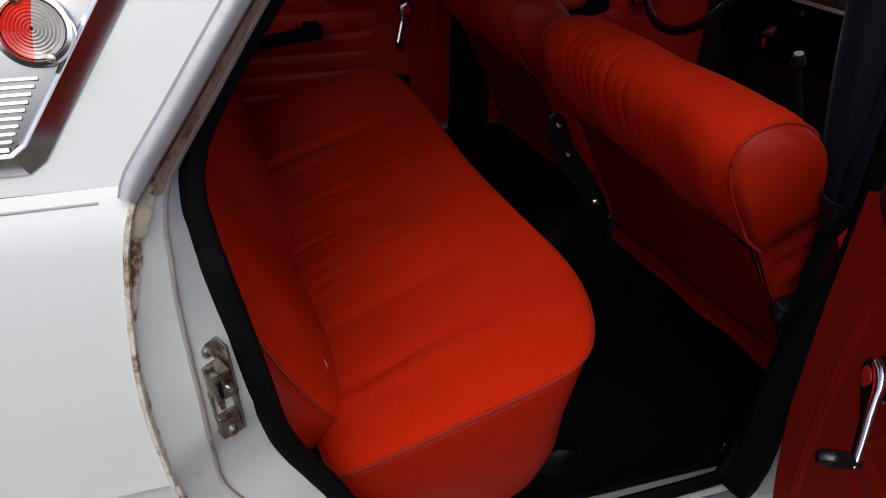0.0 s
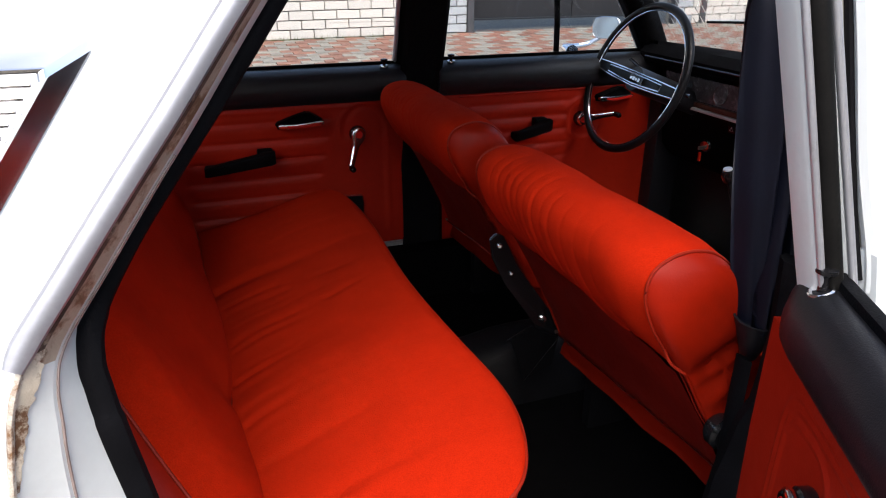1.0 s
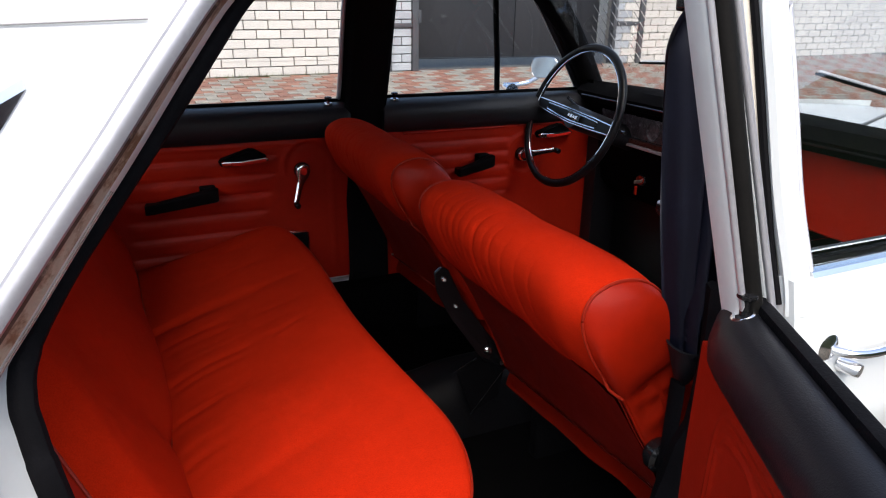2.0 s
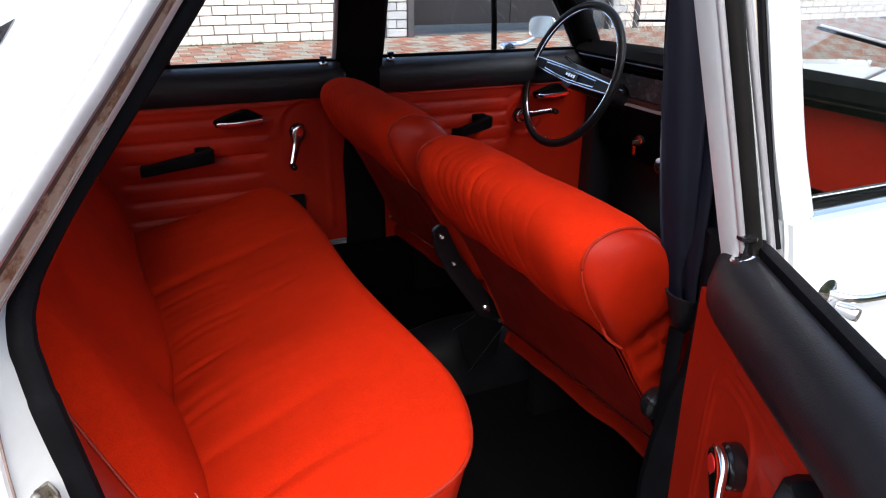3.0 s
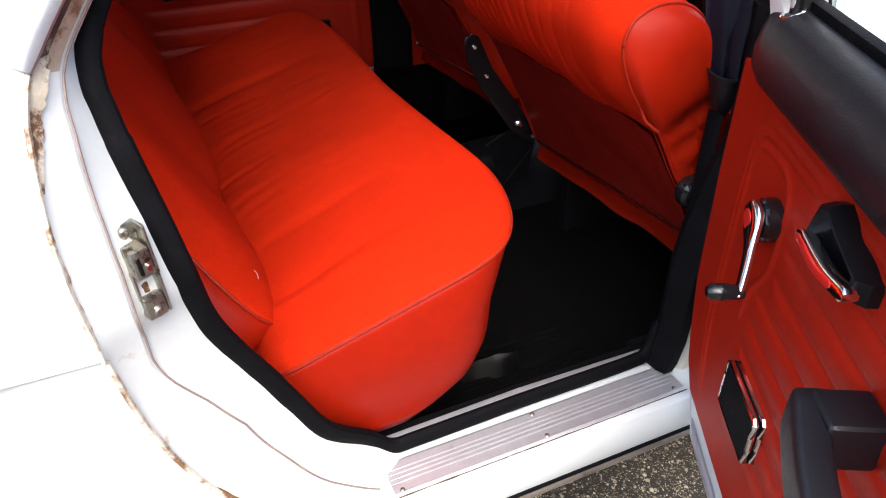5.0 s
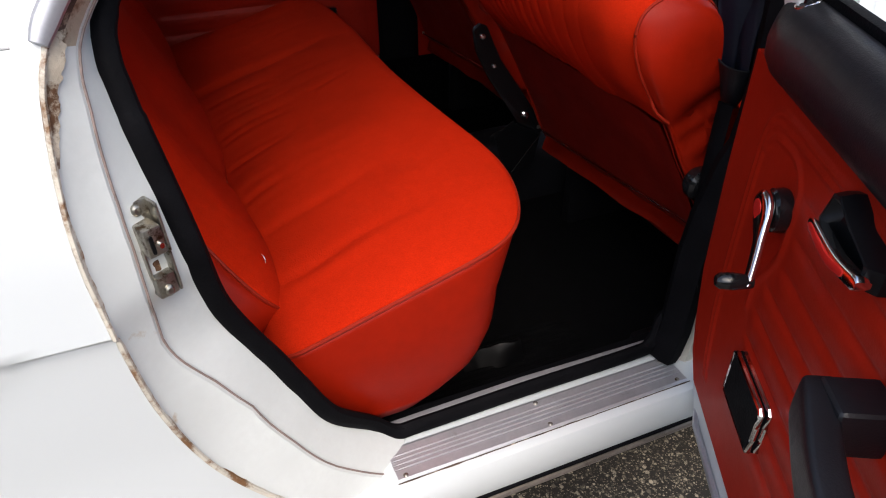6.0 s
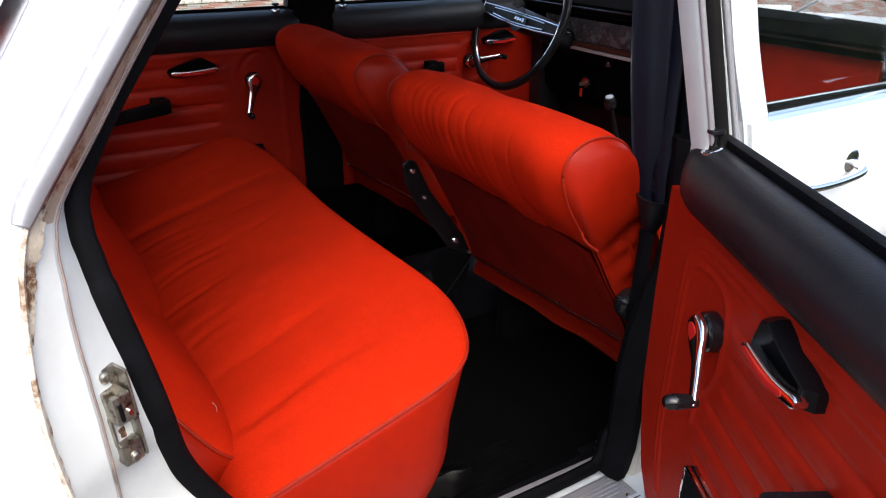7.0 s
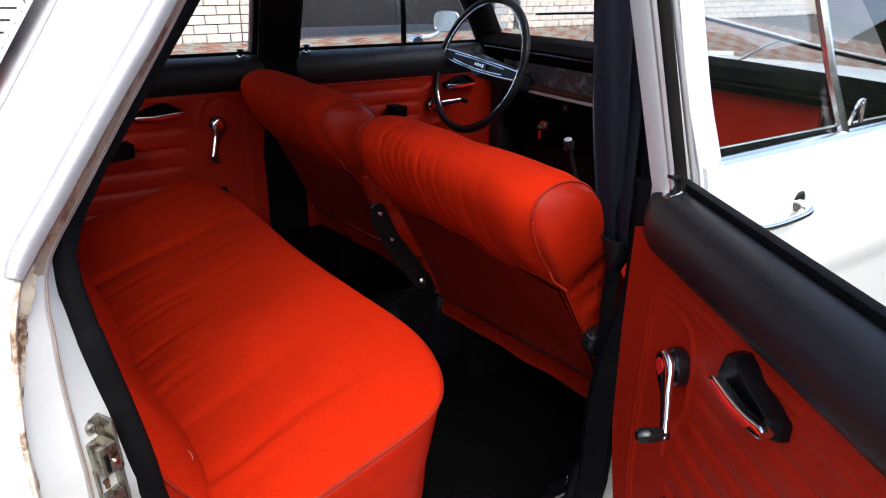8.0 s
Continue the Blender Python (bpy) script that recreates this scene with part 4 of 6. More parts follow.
        for nm, mt in (("window_frame", JAMB), ("frame_bead", ALU), ("frame_channel", OLDRUBBER), ("frame_lip", ALU)):
            bm = rings(post[nm], True, True)
            bm.transform(stand)
            part(nm, bm, mt, d, sharp=0.7)
    inner_path = [Vector((p.x, p.y - 0.012, p.z)) for p in path]
    part("frame_channel", tube(flip(inner_path if s > 0 else inner_path[24:], s), 0.013, 8, flat=0.9, up=(0, 1, 0)), RUBBER, d)
    if s > 0:
        part("frame_bead", tube(flip([Vector((p.x + (0.016 if i < 30 else 0), p.y - 0.012, p.z)) for i, p in enumerate(path[:30])], s), 0.0055, 8), ALU, d)
        part("frame_bead", tube(flip([Vector((p.x - 0.017, p.y - 0.010, p.z)) for p in path[:28]], s), 0.0065, 8), ALU, d)
    dv = [Vector((0.545, fy(z), z)) for z in (0.955, 1.05, 1.15, 1.25)]
    part("quarter_post", tube(flip(dv, s), 0.011, 8), VINYL if s > 0 else RUBBER, d)
    if window:
        rows = [[(curve_at(BACK_EDGE, z) + 0.03 + (0.99 - curve_at(BACK_EDGE, z) - 0.03) * j / 8, s * (side_y(z) - 0.020), z) for j in range(9)] for z in (0.94, 1.0, 1.08, 1.16, 1.24, 1.31)]
        w = part("window_pane", rings(rows), GLASS, d, smooth=False)
        thicken(w)
    if s > 0:
        handle_set(d, s, 0.700, 0.838, yi)
        crank_set(d, s, 0.851, 0.792, yi, math.radians(-109), 0.088)
        pin_set(d, s, 0.935, 0.660, 0.966)
        pull_set(d, s, (0.445, 0.730), (0.622, 0.758), yi)
        ashtray_set(d, s, 0.816, 0.580, yi)
    else:
        handle_set(d, s, 0.678, 0.850, yi, -0.10)
        crank_set(d, s, 0.822, 0.792, yi, math.radians(-143), 0.074)
        pin_set(d, s, 0.918, 0.657, 0.961)
        pull_set(d, s, (0.400, 0.735), (0.608, 0.762), yi)
        ashtray_set(d, s, 0.758, 0.596, yi)
    return d


rear_door(-1, 62.0, False, "open white car door with red vinyl panel and black top rail")
rear_door(1, 0.0, True, "closed white car door with red ribbed vinyl inside")


def front_door(s, label):
    x0, x1 = 1.052, 1.900
    zs = [0.41 + ((0.970 if s < 0 else 0.935) - 0.41) * i / 26 for i in range(27)]
    outer = [[(x0 + (x1 - x0) * j / 30, s * (side_y(z) + 0.001), z) for j in range(31)] for z in zs]
    inner = [[(x, s * 0.668, z) for x, _, z in r] for r in outer]
    loop = lambda g: g[0] + [r[-1] for r in g[1:]] + g[-1][-2::-1] + [r[0] for r in g[-2:0:-1]]
    bm = bmesh.new()
    rings(outer, bm=bm), rings(inner, bm=bm), rings([loop(outer), loop(inner)], True, bm=bm)
    bmesh.ops.remove_doubles(bm, verts=bm.verts, dist=1e-5)
    d = part("door", bm, WHITE, car, label)
    yi = 0.652
    def press(x, z):
        h = 0.0
        for k in range(7):
            zr = 0.842 - 0.042 * k
            a, b = 1.17, 1.51
            if a < x < b:
                e = min(1, (x - a) / 0.02, (b - x) / 0.02)
                h += -0.0042 * e * math.exp(-((z - zr) / 0.004) ** 2) + 0.0035 * e * math.exp(-((z - zr + 0.02) / 0.013) ** 2)
        rr = math.hypot(x - 1.56, z - 0.785)
        h += 0.005 * math.exp(-((rr - 0.062) / 0.006) ** 2)
        return h
    pz = [0.44 + (0.886 - 0.44) * i / 84 for i in range(85)]
    rows = [[(1.085 + 0.72 * j / 90, s * (yi - press(1.085 + 0.72 * j / 90, z)), z) for j in range(91)] for z in pz]
    bm = rings(rows)
    lip = loop(rows)
    rings([lip, [(x, s * 0.667, z) for x, y, z in lip]], True, bm=bm)
    bmesh.ops.remove_doubles(bm, verts=bm.verts, dist=1e-5)
    part("trim_panel", bm, PANEL, d, "dark red vinyl panel with pressed horizontal ribs", sharp=1.3)
    prof = [(0.668, 0.878), (0.645, 0.880), (0.632, 0.892), (0.626, 0.914), (0.630, 0.940), (0.640, 0.957), (0.654, 0.966), (0.672, 0.970), (0.690, 0.970), (0.690, 0.90)]
    part("top_rail", rings([[(x, s * y, z) for y, z in prof] for x in [1.085 + 0.74 * i / 12 for i in range(13)]], True, True), BLACK, d, "black padded vinyl top rail")
    part("window_wiper_seal", box((1.43, s * 0.697, 0.972), (0.70, 0.010, 0.012), 0.003), RUBBER, d)
    # frame
    fy = lambda z: side_y(z) - 0.010
    path = [Vector((1.067, fy(z), z)) for z in (0.93, 0.97, 1.05, 1.15, 1.25)] + [Vector((1.083, fy(1.305), 1.305)), Vector((1.15, fy(1.325), 1.325)), Vector((1.35, fy(1.325), 1.325)), Vector((1.50, fy(1.30), 1.30)), Vector((1.66, fy(1.13), 1.13)), Vector((1.78, fy(0.985), 0.985))]
    pp = spline(path, 70)
    part("window_frame", tube(flip(pp, s), 0.0165, 10, flat=0.8, up=(0, 1, 0)), WHITE, d)
    ins = [Vector((p.x + (0.018 if i < 28 else 0), p.y + 0.004, p.z - (0.02 if i > 30 else 0))) for i, p in enumerate(pp)]
    part("frame_trim", tube(flip(ins, s), 0.0042, 8), ALU, d, "bright metal window surround")
    if s < 0:
        part("window_sill_trim", rings([[(x, s * y, z + 0.010 * (x - 1.08)) for y, z in ((0.708, 0.970), (0.712, 0.9745), (0.720, 0.9765), (0.728, 0.975), (0.7315, 0.970), (0.726, 0.962))] for x in [1.082 + 0.69 * i / 10 for i in range(11)]], True, True), CHROME, d, "bright metal strip under the window")
    if s > 0:
        part("frame_lining", tube(flip([Vector((p.x, p.y - 0.016, p.z)) for p in pp], s), 0.022, 8, flat=0.7, up=(0, 1, 0)), BLACK, d)
    part("vent_post", tube(flip([Vector(((1.488 - 0.24 * (z - 0.965) if s > 0 else 1.398 - 0.16 * (z - 0.98)), fy(z) + 0.002, z)) for z in (0.965, 1.06, 1.16, 1.30)], s), 0.0085, 8), RUBBER if s > 0 else CHROME, d)
    rows = []
    for z in (0.955, 1.0, 1.08, 1.16, 1.24, 1.31):
        xe = curve_at([(0.955, 1.79), (1.30, 1.50), (1.32, 1.40)], z)
        rows.append([(1.085 + (xe - 1.085) * j / 10, s * (side_y(z) - 0.013), z) for j in range(11)])
    w = part("window_pane", rings(rows), GLASS, d, smooth=False)
    thicken(w)
    if s > 0:
        handle_set(d, s, 1.655, 0.852, yi)
        crank_set(d, s, 1.545, 0.785, yi, math.radians(8))
        pin_set(d, s, 1.127, 0.660, 0.970)
        pull_set(d, s, (1.31, 0.752), (1.42, 0.785), yi)
        part("trim_line", tube([(1.15, s * (yi - 0.003), 0.872), (1.72, s * (yi - 0.003), 0.876)], 0.003, 6), PANEL, d)
    else:
        h = part("outer_handle", tube(spline([(1.108, s * 0.748, 0.890), (1.118, s * 0.766, 0.889), (1.150, s * 0.772, 0.887), (1.205, s * 0.773, 0.888), (1.244, s * 0.772, 0.894), (1.256, s * 0.748, 0.898)], 30), 0.0060, 12, flat=0.9), CHROME, d, "bright metal pull handle")
        for x, z in ((1.106, 0.890), (1.258, 0.898)):
            part("handle_foot", lathe([(0.016, 0), (0.016, 0.003), (0.011, 0.006), (0, 0.008)], axis_pose((x, s * side_y(z), z), (0, s, 0)), 18), CHROME, d)
        part("lock_button", lathe([(0.009, 0), (0.009, 0.020), (0.0075, 0.023), (0, 0.023)], axis_pose((1.128, s * 0.750, 0.868), (0.25, s, -0.05)), 20), CHROME, d, "round chromed push button")
        part("vent_catch", tube(spline([(1.418, s * 0.716, 0.985), (1.424, s * 0.720, 1.018), (1.438, s * 0.720, 1.020), (1.446, s * 0.718, 0.988)], 16), 0.0035, 8), CHROME, d, "small chromed quarter-light catch")
        part("door_edge", tube([(1.050, s * side_y(z), z) for z in [0.42 + 0.05 * i for i in range(11)]], 0.003, 6), RUBBER, d)
    return d


front_door(-1, "closed white car door with chromed handle and window trim")
front_door(1, "closed white car door with dark red ribbed vinyl inside")

# wing mirror on the far front door
rvm = thing("rear_view_mirror", (1.56, 0.0, 1.27), "black framed interior mirror below the headliner", "mirror")
part("frame", box((1.555, -0.035, 1.252), (0.022, 0.165, 0.058), 0.010, 3), GLOSSBLACK, rvm)
part("mirror_glass", box((1.5430, -0.035, 1.252), (0.003, 0.145, 0.042), 0.001, 1), CHROME, rvm)
part("stem", tube([(1.565, -0.035, 1.275), (1.55, -0.035, 1.335)], 0.006, 8), GLOSSBLACK, rvm)

mir = thing("wing_mirror", (1.60, 0.78, 0.965), "chromed round-cornered wing mirror on a bent arm", "mirror")
part("arm", tube(spline([(1.545, 0.745, 0.972), (1.552, 0.790, 0.978), (1.60, 0.806, 0.978), (1.66, 0.822, 0.982), (1.722, 0.828, 1.008)], 24), 0.0085, 10, taper=lambda t: 1.15 - 0.4 * t), CHROME, mir)
part("mirror_foot", lathe([(0.022, 0), (0.022, 0.006), (0.012, 0.02), (0, 0.022)], axis_pose((1.545, 0.728, 0.970), (0, 1, 0)), 18), CHROME, mir)
MH = axis_pose((1.712, 0.808, 1.030), (-0.80, -0.58, 0.10), (0.58, -0.80, 0.05))
oval = [(0.046 * math.copysign(abs(math.cos(w)) ** 0.62, math.cos(w)), 0.034 * math.copysign(abs(math.sin(w)) ** 0.62, math.sin(w))) for w in [2 * math.pi * i / 40 for i in range(40)]]
part("mirror_head", rings([[MH @ Vector((a * k, b * k, h)) for a, b in oval] for k, h in ((0.35, -0.022), (0.75, -0.018), (0.95, -0.008), (1.0, 0.002), (1.0, 0.006), (0.96, 0.008), (0.92, 0.006))], True, True), CHROME, mir)
part("mirror_glass", rings([[MH @ Vector((a * k, b * k, h)) for a, b in oval] for k, h in ((0.93, 0.0065), (0.93, 0.0072), (0.4, 0.0072))], True, True), MIRROR, mir, "slightly dusty mirror glass")


for nm, pts, foot in (("wiper", [(1.838, -0.10, 1.100), (1.836, -0.27, 1.076), (1.838, -0.42, 1.053), (1.825, -0.57, 1.038)], (1.905, -0.17, 0.985)), ("wiper", [(1.845, 0.50, 1.070), (1.85, 0.32, 1.083), (1.858, 0.12, 1.095), (1.85, -0.02, 1.10)], (1.93, 0.38, 0.985))):
    w = thing(nm, foot, "chromed windscreen wiper at rest on the glass", "wiper", "wipers")
    part("blade", tube(spline(pts, 16), 0.0028, 6, flat=1.3), RUBBER, w)
    part("blade_holder", tube(spline([(x + 0.010, y, z + 0.004) for x, y, z in pts], 16), 0.0036, 6), SILVER, w)
    mid = Vector(pts[1]) * 0.5 + Vector(pts[2]) * 0.5
    part("wiper_arm", tube(spline([foot, Vector(foot) * 0.5 + mid * 0.5 + Vector((0.02, 0, 0.012)), mid + Vector((0.013, 0, 0.006))], 14), 0.0042, 6), SILVER, w)


# ---- seats ----
def pillow(cx, cy, a, b, n, zf, crown, warp, p_in=5.0, rings_n=64, seg=360, wr=None, n_rear=None):
    """A cushion top: a rounded rectangle in plan, domed, z from zf at its rim."""
    dense = []
    for i in range(4001):
        # even steps round a rounded square: angle first, then radius
        w = 2 * math.pi * i / 4000
        c, sn = math.cos(w), math.sin(w)
        m = n_rear if n_rear and c < 0 else n
        k = (abs(c) ** m + abs(sn) ** m) ** (-1 / m)
        dense.append((c * k, sn * k))
    arc = [0.0]
    for p, q in zip(dense, dense[1:]):
        arc.append(arc[-1] + math.hypot(a * (q[0] - p[0]), b * (q[1] - p[1])))
    at = [arc[-1] * i / seg for i in range(seg)]
    us, vs = np.interp(at, arc, [p[0] for p in dense]), np.interp(at, arc, [p[1] for p in dense])
    rim = [(float(u), float(v)) for u, v in zip(us, vs)]
    rows = []
    for k in range(rings_n + 1):
        r = 1 - (k / rings_n) ** 1.35 * 0.999
        row = []
        for u, v in rim:
            x, y = cx + a * u * r, cy + b * v * r
            h = crown * (1 - r ** p_in) ** 0.55
            x2 = warp(x, y)
            row.append((x2, y, zf(x, y) + h + (wr(x, y, r) if wr else 0)))
        rows.append(row)
    return rows


bench = thing("rear_bench_seat", (0.60, 0, 0.30), "bright red fabric rear bench seat with vinyl sides and piping", "car seat")


def cush_plane(x, y):
    return 0.577 + (x - 0.43) * 0.315 - 0.012 * max(0, y / 0.6)


def cush_warp(x, y):
    ahead = max(0, (x - 0.42) / 0.31)
    rear = -0.050 * min(1, max(0, (y + 0.42) / 0.9)) * max(0, min(1, (0.56 - x) / 0.14))
    front = 0.012 * (1 - min(1, abs(y) / 0.63) ** 3.5) + 0.013 * math.exp(-((y + 0.47) / 0.13) ** 2) - 0.014 * math.exp(-((y + 0.06) / 0.22) ** 2)
    return x + rear + ahead * front


PLEATS = [(-0.56 + 0.031 * i + 0.006 * math.sin(i * 2.3), 0.55 + 0.45 * math.sin(i * 1.7)) for i in range(24)]


def cush_wrinkle(x, y, r):
    k = min(1, (1 - r) * 7)
    fade = max(0, 1 - abs(x - 0.49) / 0.24) ** 0.8
    w = 0.0
    for c, amp in PLEATS:
        w -= 0.0068 * amp * fade * math.exp(-((y - c - 0.10 * (x - 0.45) - 0.012 * noise.noise((x * 9, c * 9, 1))) / 0.0085) ** 2) * (0.6 + 0.8 * noise.noise((c * 31, x * 7, 2)))
    for c, amp in ((0.30, 1.0), (0.38, 0.8), (0.45, 0.9), (0.52, 0.6)):
        w -= 0.003 * amp * math.exp(-((y - c - 0.15 * (x - 0.6) - 0.012 * noise.noise((x * 14, c * 5, 8))) / 0.007) ** 2) * max(0, 1 - abs(x - 0.60) / 0.16)
    w += 0.010 * noise.noise((x * 4.2, y * 3.2, 0.3)) + 0.002 * noise.noise((x * 17, y * 17, 5))
    w += -0.009 * math.exp(-((y - 0.15 - 0.1 * (x - 0.5)) / 0.014) ** 2) * max(0.2, 1 - abs(x - 0.5) / 0.25) - 0.006 * math.exp(-((y + 0.16) / 0.10) ** 2) * max(0, 1 - abs(x - 0.45) / 0.25)
    # the near seating hollow rises past a soft fold
    w += 0.012 * min(1, max(0, (-0.12 - y) / 0.14)) ** 1.3 * max(0, min(1, (0.80 - x) / 0.25))
    return k * w


top_rows = pillow(0.595, -0.012, 0.177, 0.614, 6.5, cush_plane, 0.034, cush_warp, wr=cush_wrinkle, n_rear=18)
part("cushion", rings(top_rows, True, True), FABRIC, bench, "red woven seat cushion with slight wrinkles", sharp=2)
rim = top_rows[0]
part("cushion_piping", tube(rim, 0.0028, 8, True), PIPING, bench)
UNDERCUT = [(0, 0.0), (0.18, 0.014), (0.38, 0.028), (0.60, 0.032), (0.80, 0.050), (0.92, 0.085), (1, 0.13)]
rows = []
for k in range(17):
    q = k / 16
    row = []
    for x, y, z in rim:
        cut = curve_at(UNDERCUT, q)
        xx = 0.42 + (x - 0.42) * (1 - cut / 0.33)
        row.append((xx, y * (1 - 0.006 * q + 0.014 * math.sin(math.pi * min(1, q * 1.1))), z + (0.428 - z) * q + 0.005 * noise.noise((x * 10, y * 10, q * 3)) * math.sin(math.pi * q)))
    rows.append(row)
part("cushion_skirt", rings(rows, True, True), VINYL, bench, "smooth red vinyl skirt", sharp=2)

# backrest: built flat in (height, width), then leaned; full end bolsters and a hollow between them
BU, BN = Vector((-0.46, 0, 0.888)), Vector((0.888, 0, 0.46))
BACK_LINE = [(-0.66, 0.456), (-0.60, 0.462), (-0.54, 0.466), (-0.46, 0.462), (-0.40, 0.457), (-0.30, 0.449), (-0.235, 0.437), (-0.14, 0.445), (0.0, 0.441), (0.2, 0.427), (0.5, 0.41), (0.65, 0.402)]


BOLSTER = [(-0.05, -0.610), (0.0, -0.604), (0.03, -0.596), (0.06, -0.573), (0.10, -0.541), (0.14, -0.511), (0.18, -0.483), (0.25, -0.442), (0.50, -0.37)]


def lean(h, y, out, side=0.0):
    # the seam of the near bolster slants inwards as it rises; the vinyl side (side > 0) fills out to the door
    if y < -0.28:
        edge = (1 - side) * sum(curve_at(BOLSTER, h + d) for d in (-0.03, -0.015, 0, 0.015, 0.03)) / 5 + side * -0.628
        y = -0.28 + (y + 0.28) * (edge + 0.28) / (-0.603 + 0.28)
    line = sum(curve_at(BACK_LINE, y + d) for d in (-0.03, -0.015, 0, 0.015, 0.03)) / 5
    q = min(1, max(0, (-0.25 - y) / 0.35))
    curl = 0.46 * q ** 1.7 * max(0, h - 0.02)
    sag = q * q * max(0, 1 - h / 0.15)
    return Vector((line + 0.004 - curl + 0.008 * sag, y, 0.574 - 0.014 * sag + 0.02 * min(1, max(0, (y + 0.3) / 0.8)))) + BU * h + BN * out


def back_dome(h, y, r):
    k = min(1, (1 - r) * 6)
    up = min(1, h / 0.25)
    low = max(0, 1 - h / 0.055)
    w = 0.006 * noise.noise((h * 4, y * 3, 7)) + 0.0022 * noise.noise((h * 14, y * 11, 3))
    w += 0.012 * up * math.exp(-((y + 0.50) / 0.10) ** 2) - 0.008 * up * math.exp(-((y + 0.16 + 0.30 * (h - 0.1)) / 0.16) ** 2)
    w -= 0.004 * math.exp(-((y + 0.235 + 0.20 * h) / 0.024) ** 2) * max(0, 1 - h / 0.16) + 0.008 * math.exp(-((y - 0.24) / 0.10) ** 2)
    w -= 0.005 * math.exp(-((y + 0.40 - 0.012 * noise.noise((h * 20, 1, 1))) / 0.010) ** 2) * max(0, 1 - abs(h - 0.34) / 0.05)
    return k * w - 0.030 * low * low


br = pillow(0.225, 0.018, 0.225, 0.621, 9.0, lambda x, y: 0.0, 0.017, lambda x, y: x, p_in=10.0, wr=back_dome, n_rear=6.5)
part("backrest", rings([[lean(h, y, o) for h, y, o in r] for r in br], True, True), FABRIC, bench, "red woven backrest", sharp=2)
part("backrest_piping", tube([lean(h, y, o) for h, y, o in br[0]], 0.0024, 8, True), PIPING, bench)
rows = [[lean(0.225 + (h - 0.225) * (1 - 0.05 * t + 0.02 * math.sin(3.1 * t)), y, -0.115 * t + 0.003 * noise.noise((h * 20, y * 8, t * 4)) * math.sin(3.1 * t), min(1, t / 0.8)) for h, y, _ in br[0]] for t in [i / 12 for i in range(13)]]
part("backrest_side", rings(rows, True, True), VINYL, bench, "red vinyl backrest side", sharp=2)

thread = thing("loose_thread", tuple(lean(0.105, -0.543, 0.026)), "short pale thread lying on the red backrest", "thread")
part("fibre", tube(spline([lean(0.071, -0.545, 0.0205), lean(0.074, -0.541, 0.0235), lean(0.077, -0.537, 0.023)], 10), 0.00025, 5), SILVER, thread)

# front seats
SEC = [(0.968, 0.762), (0.944, 0.786), (0.918, 0.815), (0.897, 0.850), (0.884, 0.890), (0.892, 0.922), (0.920, 0.939), (0.955, 0.942), (0.990, 0.931), (1.022, 0.902), (1.048, 0.860), (1.075, 0.795), (1.12, 0.71), (1.18, 0.62), (1.23, 0.55)]
PAN = [(1.23, 0.55), (1.20, 0.50), (1.12, 0.500), (1.092, 0.515), (1.055, 0.598), (1.014, 0.680), (0.986, 0.732), (0.968, 0.762)]
seat = thing("front_seat", (1.20, -0.335, 0.30), "red front seat with rolled fabric backrest top and vinyl back", "car seat", "front seats")
y0, y1 = -0.585, -0.090
roll = spline([(x, 0, z) for x, z in SEC], 46)
pan = spline([(x, 0, z) for x, z in PAN], 24)
rc = Vector((0.985, 0, 0.84))


def end_scale(t):
    e = min(t, 1 - t)
    return 1 - 0.10 * max(0, 1 - e / 0.10) ** 2.2


TUCKS = [(0.84, 0.8), (0.79, 1.0), (0.745, 0.9), (0.70, 1.0), (0.655, 0.8), (0.60, 0.7), (0.55, 0.9), (0.49, 0.6), (0.44, 0.7), (0.37, 0.5), (0.30, 0.35), (0.22, 0.4)]
rows = []
for i in range(181):
    q = i / 180
    y = y0 + (y1 - y0) * q
    k = end_scale(q)
    row = []
    for j, p in enumerate(roll):
        c = rc if p.z > 0.76 else Vector((p.x, 0, p.z))
        v = c + (p - c) * (1 - (1 - k) * min(1, max(0, (p.z - 0.765) / 0.05)))
        f = j / 45
        w = 0.0
        for c0, amp in TUCKS:
            cc = c0 + 0.012 * (f - 0.3) + 0.006 * noise.noise((c0 * 40, f * 5, 1))
            w -= 0.0085 * amp * math.exp(-((q - cc) / 0.0085) ** 2) * max(0, 1 - f * 1.9) * (0.7 + 0.6 * noise.noise((c0 * 23, f * 3, 5)))
        w += 0.006 * noise.noise((q * 5, f * 4, 4)) * min(1, min(q, 1 - q) * 12)
        out = (p - rc)
        out.normalize()
        row.append(v + Vector((0, y, 0)) + out * w)
    rows.append(row)
part("backrest_roll", rings(rows), FABRIC, seat, "red woven fabric roll with vertical tucks", sharp=2)
ends = (rows[0], rows[-1])


def skew(p):
    """The lower edge of the seat back rises towards the door."""
    t = (y1 - p[1]) / (y1 - y0)
    return Vector((p[0], p[1], p[2] + 0.034 * t * min(1, max(0, (0.70 - p[2]) / 0.16))))


